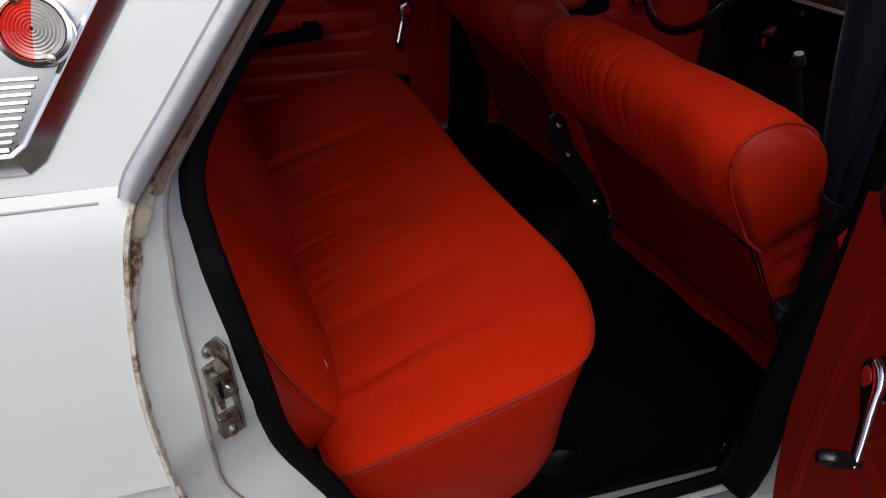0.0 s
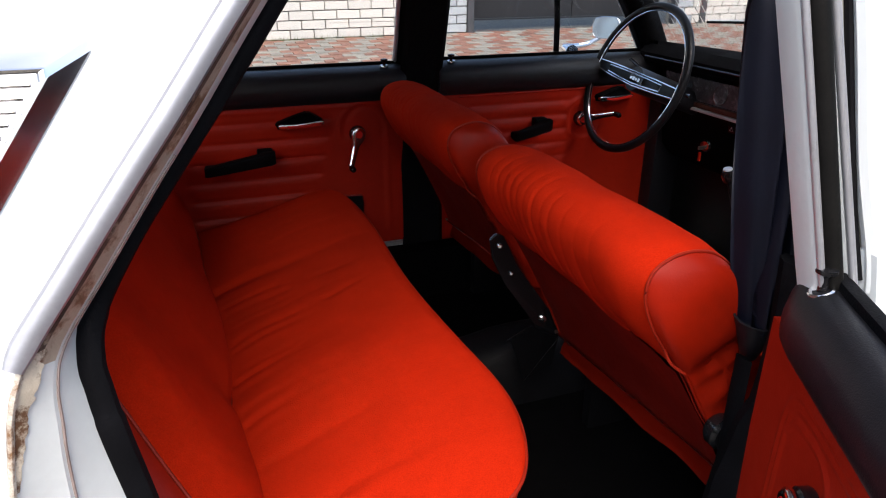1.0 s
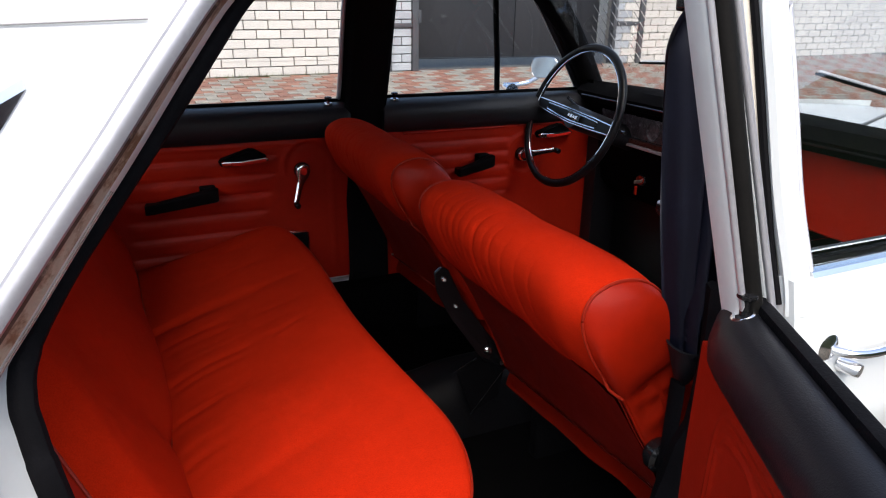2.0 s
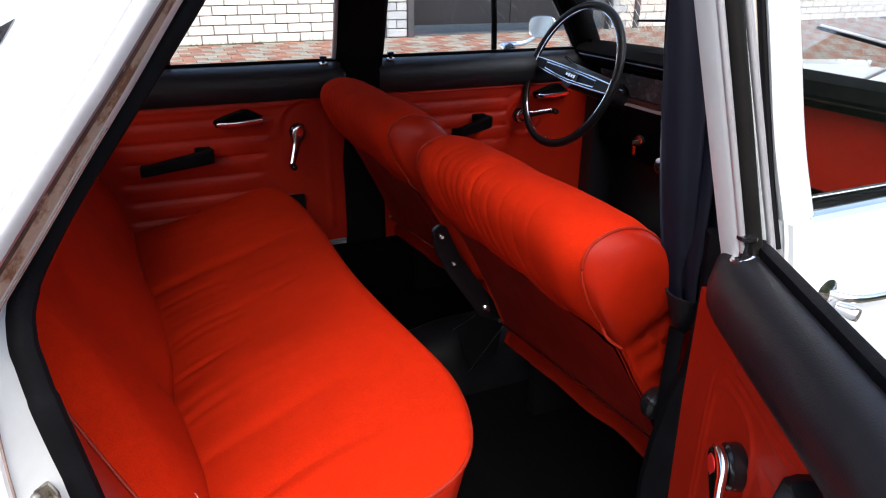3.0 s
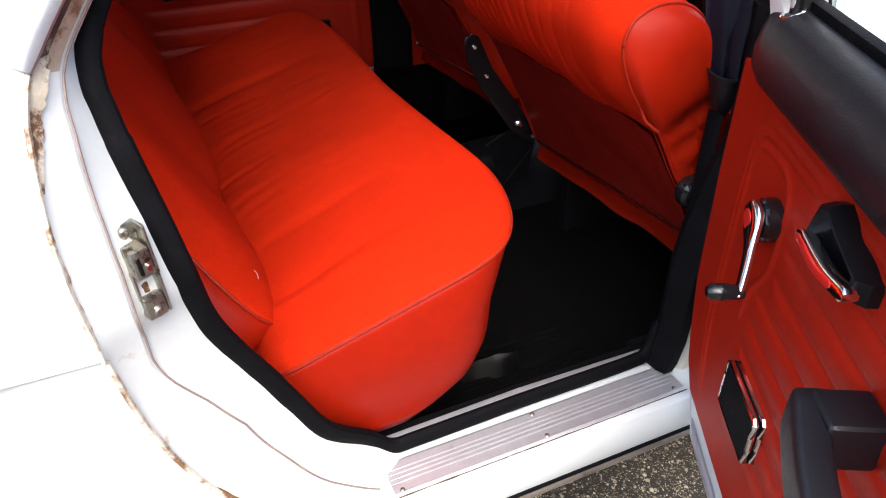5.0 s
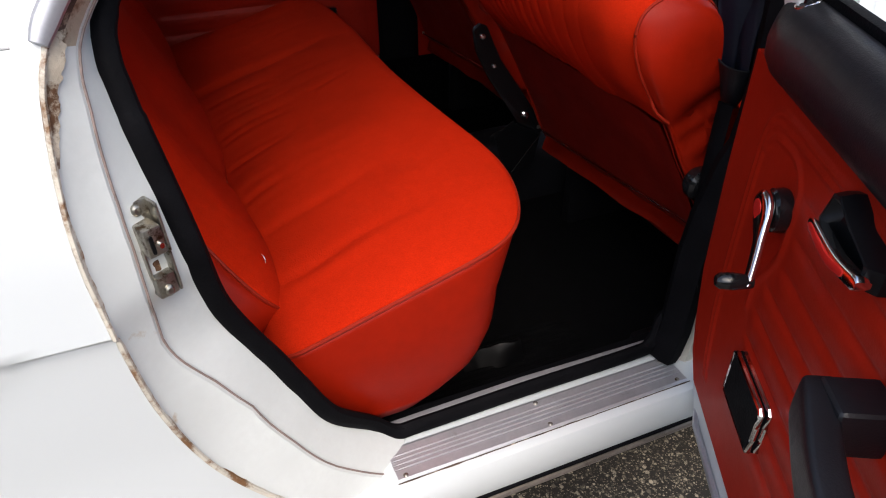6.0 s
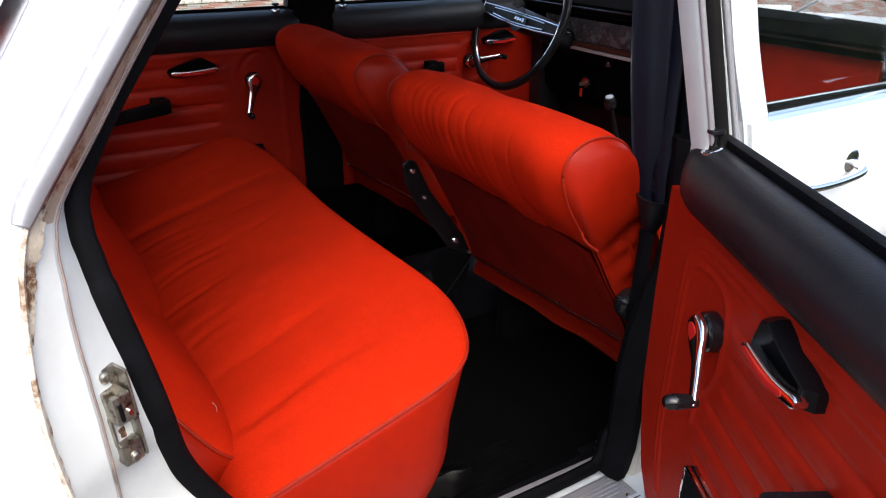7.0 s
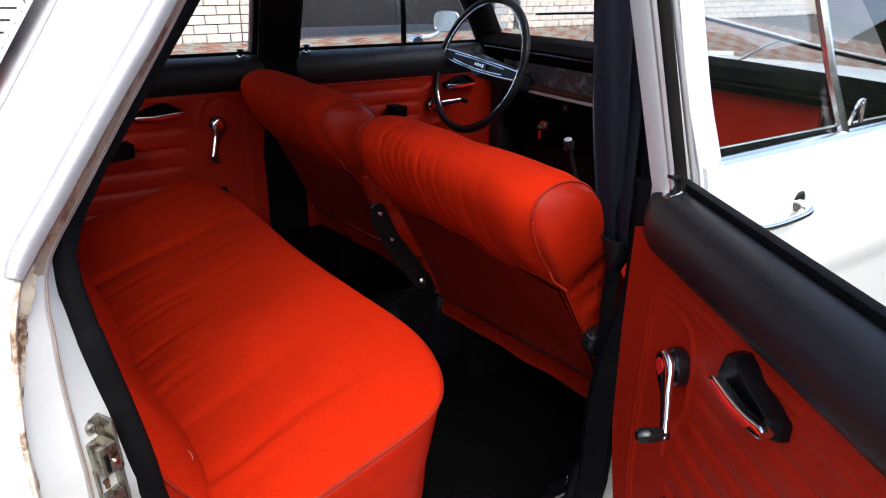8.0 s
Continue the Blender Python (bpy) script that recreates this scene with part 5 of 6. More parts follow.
bp = []
for i in range(31):
    t = i / 30
    y = y0 + 0.006 + (y1 - y0 - 0.012) * t
    bp.append([skew(Vector((p.x + 0.005 * noise.noise((p.z * 8, t * 5, 3)) - 0.006 * math.exp(-((t - 0.02) / 0.05) ** 2), y, p.z))) for p in pan])
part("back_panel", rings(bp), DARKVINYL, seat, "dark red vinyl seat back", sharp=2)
FOLDS = [(0.785, 0.45, 0.022, 0.017), (0.742, 0.62, 0.018, 0.014), (0.700, 0.50, 0.020, 0.012), (0.655, 0.25, 0.024, 0.008)]
for e, yy, sg in ((ends[0], y0, -1), (ends[1], y1, 1)):
    outline = list(e) + [skew(Vector((p.x, yy, p.z))) for p in pan[1:-1]]
    cc = Vector((1.03, yy, 0.76))
    caps = []
    for i in range(27):
        k = 1 - (i / 26) ** 1.5 * 0.94
        r = []
        for p in outline:
            q = cc + (p - cc) * k
            edge = min(1, (1 - k) * 12)
            o = 0.017 * (1 - k ** 9) ** 0.6
            d = math.hypot((q.x - 0.975) / 1.1, q.z - 0.858)
            o += 0.011 * edge * math.exp(-(d / 0.062) ** 4)
            for z0, slope, wide, deep in FOLDS:
                o -= deep * edge * math.exp(-((q.z - z0 - slope * (q.x - 1.02) - 0.010 * noise.noise((q.x * 14, z0 * 20, 3))) / wide) ** 2) * min(1, max(0, (q.x - 0.955) / 0.05))
            o += 0.006 * edge * noise.noise((q.x * 11, 1, q.z * 11))
            r.append(q + Vector((0, sg * o, 0)))
        caps.append(r)
    part("end_cap", rings(caps, True, True), VINYL, seat, "red vinyl seat side with soft folds", sharp=2)
    seam = [p + Vector((0, sg * 0.003, 0)) for p in e if p.x < 1.015 and p.z > 0.802]
    seam = [Vector((0.958, yy + sg * 0.0155, 0.773)), Vector((0.940, yy + sg * 0.009, 0.788))] + seam
    part("end_piping", tube(spline(seam, 80), 0.0020, 8), PIPING, seat)
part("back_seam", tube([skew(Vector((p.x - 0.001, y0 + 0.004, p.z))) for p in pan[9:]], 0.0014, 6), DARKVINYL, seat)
part("back_strip", tube([(1.078, y0 + 0.012, 0.566), (1.078, y1 + 0.005, 0.529)], 0.0018, 6), CHROME, seat, "thin bright trim wire")
part("strip_clip", box((1.079, y1 - 0.002, 0.531), (0.006, 0.008, 0.007), 0.002), STEEL, seat)
fl = [[skew(Vector((1.098 - 0.012 * t + 0.006 * noise.noise((y * 9, t * 3, 6)), y, 0.520 - (0.036 + 0.006 * noise.noise((y * 12, 3, 3))) * t))) for t in (0, 0.3, 0.6, 1.0)] for y in [y0 + 0.02 + (y1 - y0 - 0.03) * i / 24 for i in range(25)]]
bm = rings(fl)
bmesh.ops.solidify(bm, geom=bm.faces[:], thickness=0.005)
part("lower_flap", bm, VINYL, seat, "red vinyl flap under the seat back", sharp=2)
sr = pillow(1.40, -0.3375, 0.235, 0.245, 5.0, lambda x, y: 0.50 + (x - 1.4) * 0.18, 0.055, lambda x, y: x, rings_n=16, seg=80, wr=lambda x, y, r: 0.008 * noise.noise((x * 6, y * 6, 2)) * (1 - r))
part("seat_cushion", rings(sr, True, True), FABRIC, seat, sharp=2)
part("seat_side", rings([[(x, y, z + (0.44 - z) * t) for x, y, z in sr[0]] for t in (0, 0.3, 0.7, 1)], True, True), VINYL, seat, sharp=2)
for y in (-0.55, -0.12):
    part("seat_runner", box((1.38, y, 0.365), (0.46, 0.03, 0.15), 0.006), DARKPAINT, seat)
driver = copy_thing(seat, pose(1.212, 0.345, 0.302))
driver["label"] = "red driver's seat with rolled fabric backrest top and vinyl back"
# inboard recliner arm and knob of the passenger's seat
arm_y = -0.055
out = [(0.938, 0.742), (0.951, 0.752), (0.967, 0.746), (1.000, 0.676), (1.075, 0.570), (1.110, 0.520), (1.10, 0.47), (1.07, 0.47), (1.055, 0.52), (1.030, 0.560), (0.975, 0.640), (0.945, 0.70)]
arm = part("recliner_arm", prism(out, arm_y - 0.004, arm_y + 0.004, 0.002), GLOSSBLACK, seat, "black steel recliner arm with bolts")
for x, z, r in ((0.958, 0.727, 0.006), (0.985, 0.665, 0.005), (1.062, 0.548, 0.0095)):
    part("arm_bolt", lathe([(0, 0), (r, 0), (r * 0.9, 0.004), (r * 0.5, 0.006), (0, 0.006)], axis_pose((x, arm_y - 0.004, z), (-0.35, -1, 0.1)), 14), CHROME, arm)
part("tunnel_bracket", prism([(0.985, 0.520), (1.030, 0.542), (1.096, 0.505), (1.085, 0.44), (1.022, 0.415)], -0.074, -0.068, 0.0015), RUBBER, seat, "black steel bracket by the tunnel")
part("bracket_edge", tube([(0.976, -0.075, 0.522), (1.029, -0.075, 0.547)], 0.0009, 6), GLOSSBLACK, seat)
part("bracket_edge", tube([(1.019, -0.075, 0.414), (1.097, -0.075, 0.507)], 0.0009, 6), GLOSSBLACK, seat)
part("recliner_knob", lathe([(0.020, 0), (0.024, 0.006), (0.024, 0.018), (0.019, 0.023), (0, 0.024)], axis_pose((1.030, y0 - 0.008, 0.672), (0, -1, 0)), 26), GLOSSBLACK, seat, "black round recliner knob")

# ---- steering wheel, dash, gear lever ----
wheel_c = Vector((1.585, 0.453, 0.932))
WM = axis_pose(wheel_c, (-0.937, 0.0, 0.35), (0.045, -1.0, -0.10))
sw = thing("steering_wheel", tuple(wheel_c), "thin black steering wheel with a broad chromed two-arm spoke", "steering wheel")
part("rim", tube([WM @ Vector((0.198 * math.cos(a), 0.198 * math.sin(a), 0)) for a in [2 * math.pi * i / 72 for i in range(72)]], 0.0105, 12, True), SATINBLACK, sw)
part("horn_ring", tube([WM @ Vector((0.186 * math.cos(a), 0.186 * math.sin(a), 0.003)) for a in [2 * math.pi * i / 60 for i in range(60)]], 0.0022, 6, True), CHROME, sw)
sp = [(-0.188, 0.016), (-0.10, 0.018), (0, 0.019), (0.10, 0.018), (0.188, 0.016), (0.188, -0.010), (0.10, -0.016), (0, -0.020), (-0.10, -0.016), (-0.188, -0.010)]
o = part("spoke", rings([[WM @ Vector((a * k, b * k, h)) for a, b in sp] for k, h in ((1, -0.030), (1, -0.006), (0.97, 0.000), (0.3, 0.002))], True, True), SATINBLACK, sw, "black spoke pad with chromed edges")
for k, h in ((0.97, 0.002), (0.66, 0.003)):
    part("spoke_trim", tube([WM @ Vector((a * k, b * k, h)) for a, b in sp], 0.0019, 6, True), CHROME, o)
part("emblem", box((0, 0, 0), (0.060, 0.020, 0.005), 0.002), GLOSSBLACK, o).data.transform(WM @ Matrix.Translation((0.02, 0.0, 0.006)))
for i in range(4):
    part("emblem_bar", box((0, 0, 0), (0.008, 0.010 if i % 2 else 0.007, 0.002), 0.0006, 1), CHROME, o).data.transform(WM @ Matrix.Translation((0.0 + 0.012 * i, 0.0, 0.0105)))
part("column", tube([wheel_c + Vector((0.937, 0, -0.35)) * t for t in (0.0, 0.06, 0.14, 0.26)], 0.034, 16), BLACK, sw)
for sg in (-1, 1):
    part("column_stalk", tube([wheel_c + Vector((0.10, 0.0, -0.03)), wheel_c + Vector((0.08, sg * 0.14, 0.03 * sg))], 0.005, 8), GLOSSBLACK, sw)

dash = thing("dashboard", (1.85, 0, 0.8), "black padded dashboard with mottled grey panel and bright strip", "dashboard")
prof = [(1.90, 1.002), (1.835, 1.010), (1.757, 1.000), (1.735, 0.976), (1.742, 0.950), (1.775, 0.942), (1.785, 0.86), (1.780, 0.848), (1.795, 0.83), (1.815, 0.70), (1.85, 0.66), (1.90, 0.66)]
part("pad", rings([[(min(x + 0.03 * max(0, abs(y) - 0.5), 1.864 - 0.09 * (y / 0.655) ** 2 - (0.03 if 1.8 < x < 1.84 else 0)) if z > 0.99 else x + 0.03 * max(0, abs(y) - 0.5), y, z) for x, z in prof] for y in [-0.655 + 1.31 * i / 24 for i in range(25)]], True, True), DASHPAD, dash)
part("dial_panel", box((1.779, 0.30, 0.897), (0.008, 0.52, 0.066), 0.003, 2, pose(0, 0, 0, 0, -7, 0)), MARBLE, dash)
for y in (0.18, 0.32, 0.46):
    part("dial", lathe([(0.024, 0), (0.027, 0.004), (0.026, 0.006), (0.022, 0.003), (0, 0.003)], axis_pose((1.775, y, 0.898), (-1, 0, 0.1)), 24), MARBLE, dash)
part("strip_wood", box((1.777, 0.30, 0.856), (0.012, 0.56, 0.014), 0.003), WOODSTRIP, dash)
# the lid's red stands in for red reflected in the near front window
part("glove_box_lid", box((1.770, -0.255, 0.868), (0.022, 0.47, 0.180), 0.008, 3, pose(0, 0, 0, 0, 5, 0)), PANEL, dash, "glove box lid in red, for the reflection in the side window")
part("bright_strip", box((1.774, 0.30, 0.843), (0.012, 0.56, 0.009), 0.003), ALU, dash)
part("glove_strip", tube([(1.735, -0.6, 0.966), (1.735, 0.62, 0.966)], 0.003, 6), GLOSSBLACK, dash)
ig = part("ignition_lock", lathe([(0.016, 0), (0.018, 0.006), (0.014, 0.012), (0.0, 0.013)], axis_pose((1.800, 0.375, 0.745), (-1, -0.3, 0)), 20), CHROME, dash)
part("key", box((1.776, 0.368, 0.742), (0.022, 0.004, 0.010), 0.001, 1), STEEL, ig)
part("key_fob", box((1.770, 0.364, 0.718), (0.004, 0.010, 0.026), 0.002), PANEL, ig, "small red key tag")
for y in (0.245, 0.225, 0.20):
    part("switch", lathe([(0.005, 0), (0.005, 0.01), (0.003, 0.012), (0, 0.012)], axis_pose((1.796, y, 0.815), (-1, 0, 0)), 12), ALU, dash)
warn = part("hazard_switch", box((1.800, 0.285, 0.812), (0.008, 0.03, 0.022), 0.002), GLOSSBLACK, dash)
part("hazard_mark", tube([(1.794, 0.285 + 0.007 * math.cos(a), 0.811 + 0.007 * math.sin(a)) for a in (math.pi / 2, math.pi * 7 / 6, math.pi * 11 / 6)], 0.0010, 5, True), ALU, warn)
gear = thing("gear_lever", (1.66, 0.05, 0.42), "slim black gear lever with a pale-topped knob", "gear lever")
part("lever", tube(spline([(1.69, 0.03, 0.42), (1.67, 0.05, 0.56), (1.60, 0.055, 0.755)], 12), 0.006, 8), DARKPAINT, gear)
part("knob", lathe([(0.006, 0), (0.014, 0.008), (0.017, 0.022), (0.013, 0.034), (0, 0.037)], axis_pose((1.60, 0.055, 0.75), (-0.3, 0, 1)), 18), GLOSSBLACK, gear)
part("knob_cap", lathe([(0.011, 0), (0.010, 0.003), (0, 0.004)], axis_pose((1.589, 0.055, 0.785), (-0.3, 0, 1)), 16), ALU, gear)
part("boot", lathe([(0.05, 0), (0.045, 0.012), (0.03, 0.02), (0.033, 0.03), (0.018, 0.045), (0.008, 0.05)], pose(1.69, 0.03, 0.40), 18), RUBBER, gear)

# ---- seat belt at the near pillar ----
belt = thing("seat_belt", (1.02, -0.60, 0.84), "dark navy seat belt hanging in folds in a black cup", "seat belt")
for k, (lx, rx, dy, ph) in enumerate((((0.962, 0.986, 1.010), (1.034, 1.048, 1.052), 0.004, 0.2), ((0.996, 1.016, 1.014), (1.042, 1.074, 1.056), -0.008, 1.2))):
    rows = []
    for i in range(41):
        q = i / 40
        z = 1.240 - 0.40 * q
        a, c = np.interp(q, [0, 0.5, 1], lx), np.interp(q, [0, 0.5, 1], rx)
        if q < 0.14:
            a, c = a + (c - a) * 0.42 * (1 - q / 0.14) ** 2, c - (c - a) * 0.22 * (1 - q / 0.14) ** 2
        y = -0.604 + dy - 0.018 * q
        rows.append([(a + (c - a) * u, y + 0.017 * math.sin(9.0 * u + ph + 2.2 * q) + 0.0045 * math.sin(21 * u + 3 * q), z) for u in [m / 28 for m in range(29)]])
    bm = rings(rows)
    bmesh.ops.solidify(bm, geom=bm.faces[:], thickness=0.0018)
    part("webbing", bm, WEB, belt, sharp=1.4)
part("cup", lathe([(0.010, -0.065), (0.020, -0.03), (0.029, 0.0), (0.0305, 0.004), (0.0275, 0.004), (0.022, -0.015), (0.0, -0.03)], axis_pose((1.032, -0.624, 0.852), (-0.15, -0.2, 1)), 26), BLACK, belt, "black plastic belt cup")
part("lower_strap", tube(spline([(1.018, -0.628, 0.80), (1.018, -0.628, 0.66), (1.05, -0.60, 0.50), (1.09, -0.57, 0.37)], 20), 0.013, 8, flat=0.25, up=(1, 0, 0)), RUBBER, belt)
anc = thing("belt_anchor", (1.07, -0.52, 0.30), "small bright bent metal belt anchor on the floor", "bracket")
part("loop", tube(spline([(1.045, -0.555, 0.318), (1.055, -0.552, 0.345), (1.075, -0.545, 0.358), (1.105, -0.536, 0.356)], 14), 0.0032, 8), CHROME, anc)
part("anchor_base", box((1.06, -0.548, 0.318), (0.06, 0.04, 0.036), 0.008), DARKPAINT, anc)

# ---- floor coverings ----
mat_t = thing("floor_mat", (0.86, -0.40, 0.30), "black ribbed rubber floor mat by the sill", "floor mat")
rows = []
for i in range(61):
    y = -0.612 + 0.19 * i / 60
    z = 0.392 - 0.086 * min(1, max(0, (y + 0.612) / 0.10)) ** 0.8 + (0.003 if i % 4 < 2 else 0)
    rows.append([(x, y, z) for x in [0.50 + 0.46 * j / 10 for j in range(11)]])
part("mat", rings(rows), CARPET, mat_t, smooth=False)
flap = thing("vinyl_flap", (0.80, -0.47, 0.31), "small black vinyl flap beside the seat base", "flap")
rows = []
for i in range(13):
    t = i / 12
    rows.append([(0.735 + 0.105 * t, -0.478 - 0.020 * t + 0.055 * u + 0.008 * noise.noise((t * 4, u * 3, 2)), 0.306 + 0.040 * math.sin(math.pi * min(1, u * 1.2)) * (0.5 + 0.5 * t)) for u in [m / 8 for m in range(9)]])
bm = rings(rows)
bmesh.ops.solidify(bm, geom=bm.faces[:], thickness=0.003)
part("flap", bm, SATINBLACK, flap)

# ---- street: ground, pavers, brick wall, gate ----
WY, WZ = 6.72, 0.372


def ground_z(x, y):
    t = min(1, max(0, (y - 0.9) / (WY - 0.9)))
    k = WZ + 0.0085 * max(-6, min(14, x - 1.4))
    return k * t


def grid_axis(lo, hi, fine0, fine1, step):
    a = [lo * (1 - i / 8) + fine0 * i / 8 for i in range(8)]
    b = list(np.arange(fine0, fine1, step))
    c = [fine1 + (hi - fine1) * (i / 8) ** 2 for i in range(9)]
    return [float(v) for v in a + b + c]


gx = grid_axis(-400, 400, -6, 16, 0.5)
gy = grid_axis(-400, 400, -5, 8, 0.5)
ground = part("ground", rings([[(x, y, ground_z(x, y) - (0.02 if 1.6 < y else 0)) for x in gx] for y in gy]), ASPHALT)
tagged(ground, "dark road surface of exposed aggregate stones", "ground", kind="structure")

pave = new("pavement")
tagged(pave, "red and grey interlocking concrete pavers", "pavement", kind="structure")
ORIGIN[pave.name] = Matrix()
PL, PW = 0.225, 0.1125


def paver_verts(cx, cy):
    """A wavy-edged paving stone, 8 corners round."""
    a, b = PL / 2 - 0.003, PW / 2 - 0.003
    w = 0.014
    o = [(-a, -b), (-a * 0.33, -b + w), (a * 0.33, -b - w + 0.002), (a, -b), (a, b), (a * 0.33, b - w), (-a * 0.33, b + w - 0.002), (-a, b)]
    return [(cx + p, cy + q) for p, q in o]


def paver_mesh(name, mat):
    bm = bmesh.new()
    o = paver_verts(0, 0)
    rings([[(x, y, -0.03) for x, y in o], [(x, y, -0.004) for x, y in o], [(x * 0.97, y * 0.95, 0.0) for x, y in o]], True, False, bm)
    bm.faces.new([v for v in bm.verts if v.co.z > -0.001])
    bmesh.ops.recalc_face_normals(bm, faces=bm.faces)
    me = bpy.data.meshes.new(name)
    bm.to_mesh(me)
    bm.free()
    me.materials.append(mat)
    return me


# ---- brick wall pieces ----
BL, BH = 0.262, 0.098


def brick_mesh(name, w, mat):
    bm = box((0, 0, 0), (w - 0.010, 0.09, BH - 0.010), 0.004, 1)
    me = bpy.data.meshes.new(name)
    bm.to_mesh(me)
    bm.free()
    me.materials.append(mat)
    return me


def wall_piece(name, x0, x1, y, height, mat, mesh, half, near, label):
    """A stretch of brick wall from x0 to x1: bricks up to the near height as parts, the rest joined."""
    w = part(name, box(((x0 + x1) / 2, y + 0.13, ground_z((x0 + x1) / 2, y) + height / 2 - 0.1), (x1 - x0, 0.16, height + 0.2), 0), MORTAR, smooth=False)
    tagged(w, label, "wall", kind="structure")
    rest_v, rest_f = [], []
    rows_n = int(height / BH)
    for r in range(rows_n):
        x = x0 - (BL / 2 if r % 2 else 0) + BL / 2
        while x - BL / 2 < x1 - 0.02:
            a, b = max(x - BL / 2, x0), min(x + BL / 2, x1)
            wd = b - a
            if wd > 0.05:
                cx, cz = (a + b) / 2, ground_z((a + b) / 2, y) + BH * (r + 0.5)
                if r < near and abs(wd - BL) < 0.01 or (r < near and abs(wd - BL / 2) < 0.01):
                    ob = new("brick", mesh if wd > 0.2 else half)
                    ob.matrix_basis = pose(cx, y + 0.045 + random.uniform(-0.002, 0.002), cz, 0, random.uniform(-0.2, 0.2), 0)
                    ob.parent = w
                else:
                    k = len(rest_v)
                    hx, hz = (wd - 0.010) / 2, (BH - 0.010) / 2
                    for sx in (-1, 1):
                        for dy in (0.0, 0.09):
                            for sz in (-1, 1):
                                rest_v.append((cx + sx * hx, y + dy, cz + sz * hz))
                    rest_f += [(k, k + 4, k + 5, k + 1), (k + 4, k + 6, k + 7, k + 5), (k, k + 1, k + 3, k + 2), (k + 1, k + 5, k + 7, k + 3), (k, k + 2, k + 6, k + 4)]
            x += BL
    if rest_v:
        me = bpy.data.meshes.new("upper_bricks")
        me.from_pydata(rest_v, [], rest_f)
        me.materials.append(BRICKREST)
        ob = new("upper_bricks", me)
        ob.parent = w
        tagged(ob, "white brick courses", kind="stuff")
    return w


gate = thing("gate", (5.2, 7.05, 0.42), "dark grey sheet-metal yard gate", "gate")
for a, b in ((3.78, 5.19), (5.20, 6.52)):
    part("leaf", box(((a + b) / 2, 7.06, ground_z(5, WY) + 1.27), (b - a, 0.04, 2.36), 0.006), GATE, gate)
part("gate_bar", box((5.15, 7.03, ground_z(5, WY) + 2.3), (2.7, 0.03, 0.06), 0.004), GATE, gate)
for x in (3.66, 6.55, 7.0, 3.33):
    p = thing("gate_post", (x, WY, 0.37), "dark grey square steel post", "post", "gate posts")
    part("post", box((x, WY + 0.02, ground_z(x, WY) + 1.25), (0.075 if x in (3.66, 7.0) else 0.05, 0.10, 2.6), 0.006), POST, p)
    if x in (3.66, 7.0):
        part("post_band", box((x - 0.20, WY - 0.003, ground_z(x, WY) + 0.52), (0.40, 0.02, 0.05), 0.004), POST, p)
    if x == 3.66:
        part("hinge", lathe([(0.018, 0), (0.018, 0.14), (0, 0.14)], pose(x + 0.05, WY - 0.03, ground_z(x, WY) + 0.55), 12), POST, p)
weeds = bmesh.new()
rw_ = random.Random(9)
for i in range(420):
    x = rw_.choice([rw_.uniform(0.9, 2.6), rw_.uniform(7.0, 9.5)])
    y = WY - rw_.uniform(0.0, 0.05)
    z = ground_z(x, y) - 0.01
    h, a = rw_.uniform(0.015, 0.07), rw_.uniform(0, 6.28)
    d = Vector((math.cos(a), math.sin(a) - 0.3, 0)) * 0.02
    v = [weeds.verts.new((x, y, z)), weeds.verts.new((x + 0.006, y, z)), weeds.verts.new((x + d.x, y + d.y, z + h))]
    weeds.faces.new(v)
wd = part("weeds", weeds, WEED)
tagged(wd, "thin green weeds along the wall foot", "weeds", kind="stuff")

wm, wh = brick_mesh("brick", BL, BRICK), brick_mesh("half_brick", BL / 2, BRICK)
gm, gh = brick_mesh("brick", BL, BRICKG), brick_mesh("half_brick", BL / 2, BRICKG)
wall_piece("wall_left", -5.0, 3.0, WY, 2.55, BRICK, wm, wh, 9, "white sand-lime brick yard wall")
wall_piece("wall_column_left", 3.36, 3.62, WY + 0.005, 2.55, BRICKG, gm, gh, 26, "grey-white brick gate pier")
wall_piece("wall_column_right", 6.58, 6.96, WY + 0.005, 2.55, BRICKG, gm, gh, 26, "grey-white brick gate pier")
wall_piece("wall_right", 7.04, 15.0, WY, 2.55, BRICK, wm, wh, 5, "white sand-lime brick yard wall")
wall_piece("wall_infill", 3.0, 3.30, WY + 0.01, 2.55, BRICK, wm, wh, 0, "white sand-lime brick yard wall")

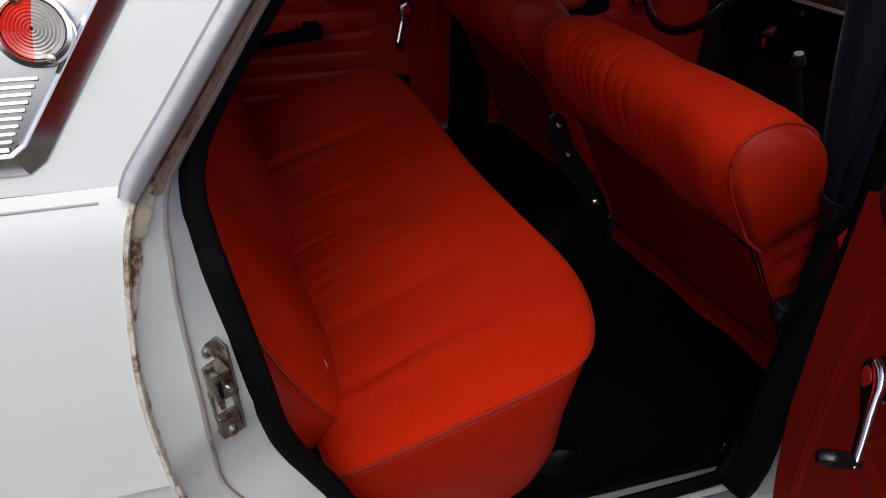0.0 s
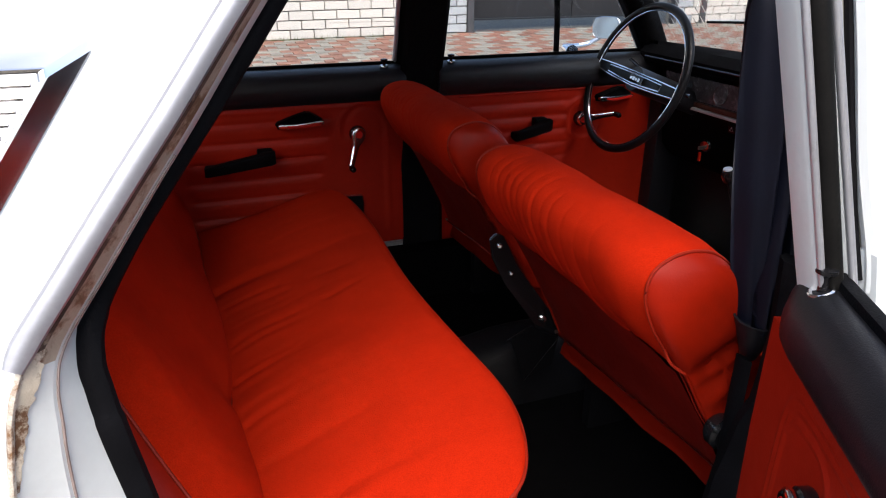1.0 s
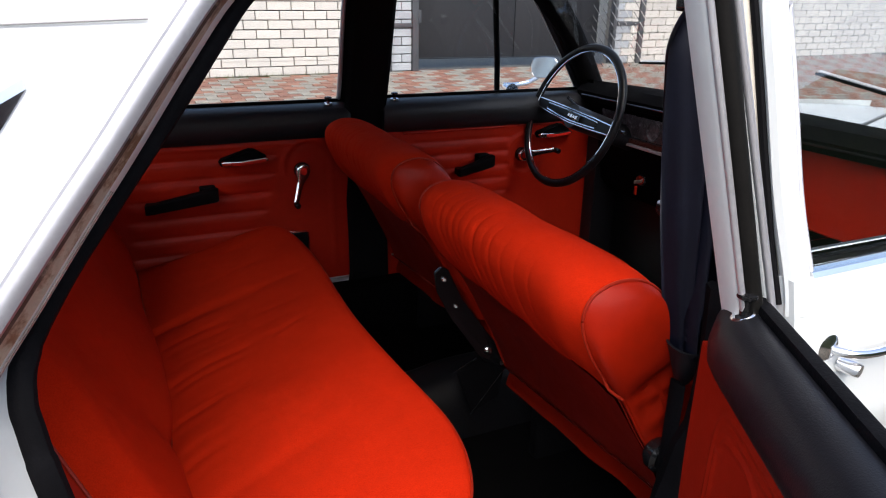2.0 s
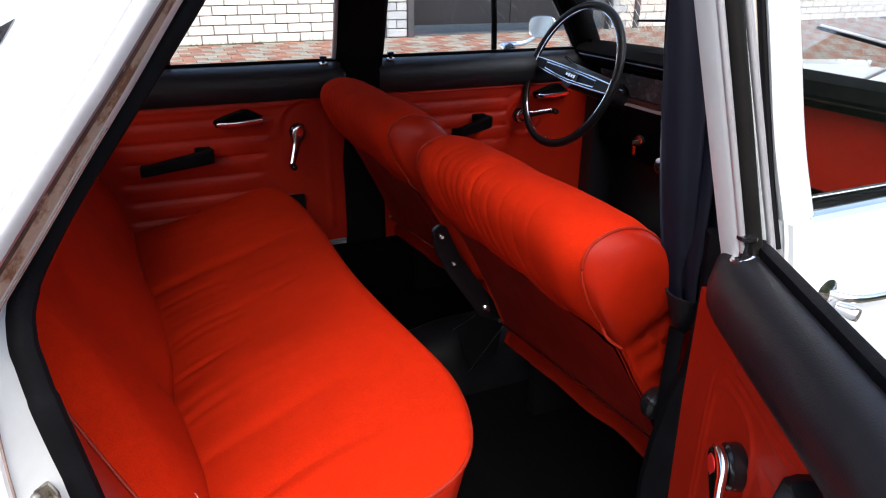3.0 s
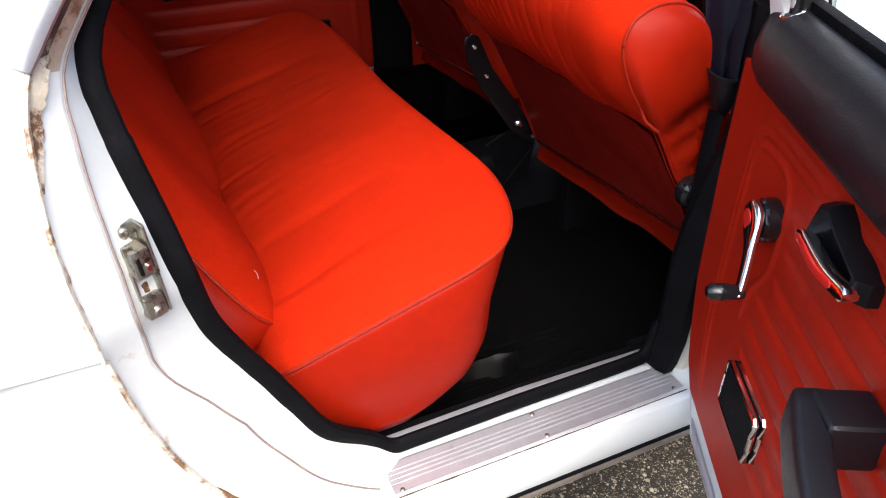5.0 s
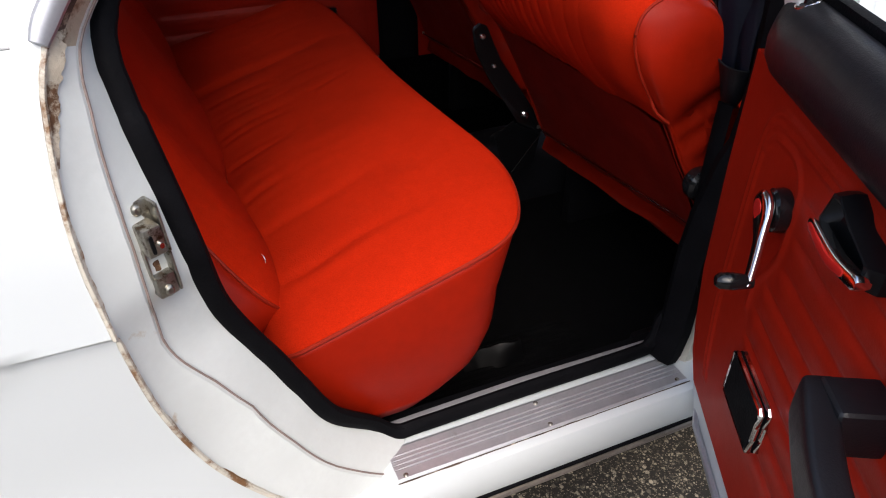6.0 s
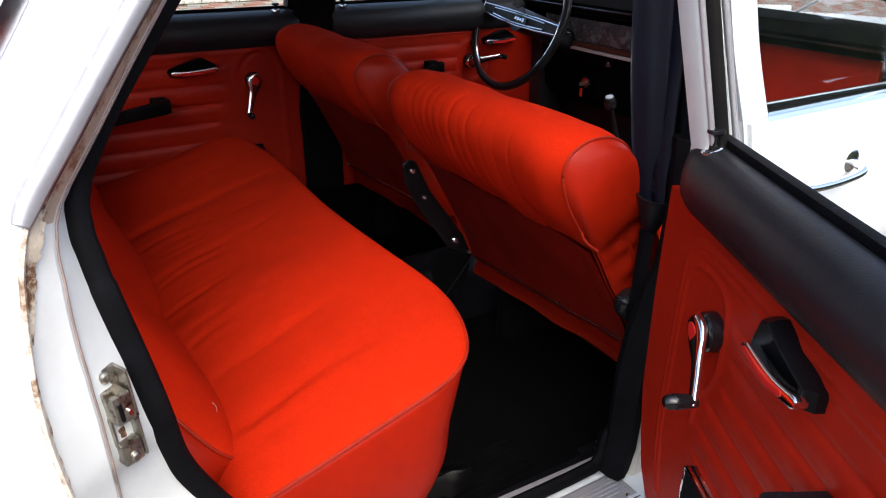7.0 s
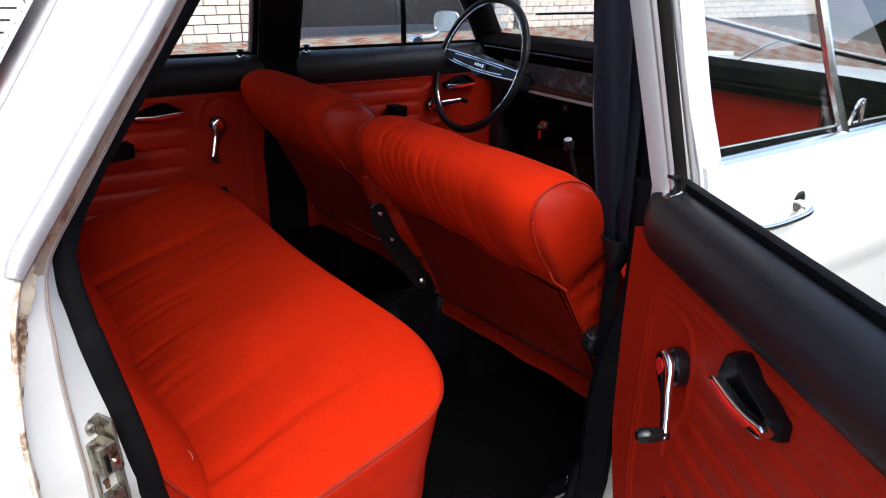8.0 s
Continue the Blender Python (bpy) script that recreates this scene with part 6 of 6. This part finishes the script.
# pavers: those by the wall singly, the others joined
pm = (paver_mesh("paver", PAVERED), paver_mesh("paver", PAVEGREY))
joined = ([[], []], [[], []])
count = 0
for r in range(46):
    cy = WY - PW / 2 - r * PW
    n = 0
    for c in range(-8, 54):
        cx = c * PL + (PL / 2 if r % 2 else 0)
        kind = ((c + (r + 1) // 2) // 1 + (r // 3)) % 2
        zz = ground_z(cx, cy)
        if r < 14 and 0.8 < cx < 5.6 and count < 300:
            ob = new("paver", pm[kind])
            ob.matrix_basis = pose(cx, cy, zz + random.uniform(-0.002, 0.002), 3.6, random.uniform(-0.4, 0.4), 0)
            ob.parent = pave
            count += 1
        else:
            v, f = joined[kind]
            k = len(v)
            o = paver_verts(cx, cy)
            v += [(x, y, ground_z(x, y) - 0.001) for x, y in o] + [(x, y, ground_z(x, y) - 0.03) for x, y in o]
            f.append(tuple(range(k, k + 8)))
            f += [(k + i, k + (i + 1) % 8, k + 8 + (i + 1) % 8, k + 8 + i) for i in range(8)]
for kind, mat in ((0, PAVERED), (1, PAVEGREY)):
    me = bpy.data.meshes.new("far_pavers")
    me.from_pydata(joined[kind][0], [], joined[kind][1])
    me.materials.append(mat)
    ob = new("far_pavers", me)
    ob.parent = pave
    tagged(ob, kind="stuff")

# unseen bank added behind the viewer: closes the yard, darkens reflections, blocks low sky
bank_bm = bmesh.new()
rows = []
for i in range(61):
    x = -12 + 30 * i / 60
    base = -7.0 + 4.0 * min(1, max(0, (x - 0.5) / 2.2)) ** 2
    rows.append([(x, base - 0.9 * t + 0.25 * noise.noise((x * 1.3, t * 4, 2)), (2.7 - 0.1 * min(1, max(0, (x - 0.5) / 2.2))) * t ** 0.8 + 0.3 * t * noise.noise((x * 0.9, 4, t * 3))) for t in [j / 12 for j in range(13)]])
rings(rows, bm=bank_bm)
wall_south = part("wall_south", bank_bm, material("dull_green_bank", (0.055, 0.065, 0.028), 0.9, var=0.5, scale=3, bump=0.8, bscale=12, bdist=0.05, stain=(0.12, 0.10, 0.07), stain_scale=4, stain_at=0.6, spec=0.1))
tagged(wall_south, "unseen dull green bank added behind the viewer to darken reflections", "hedge", kind="structure")
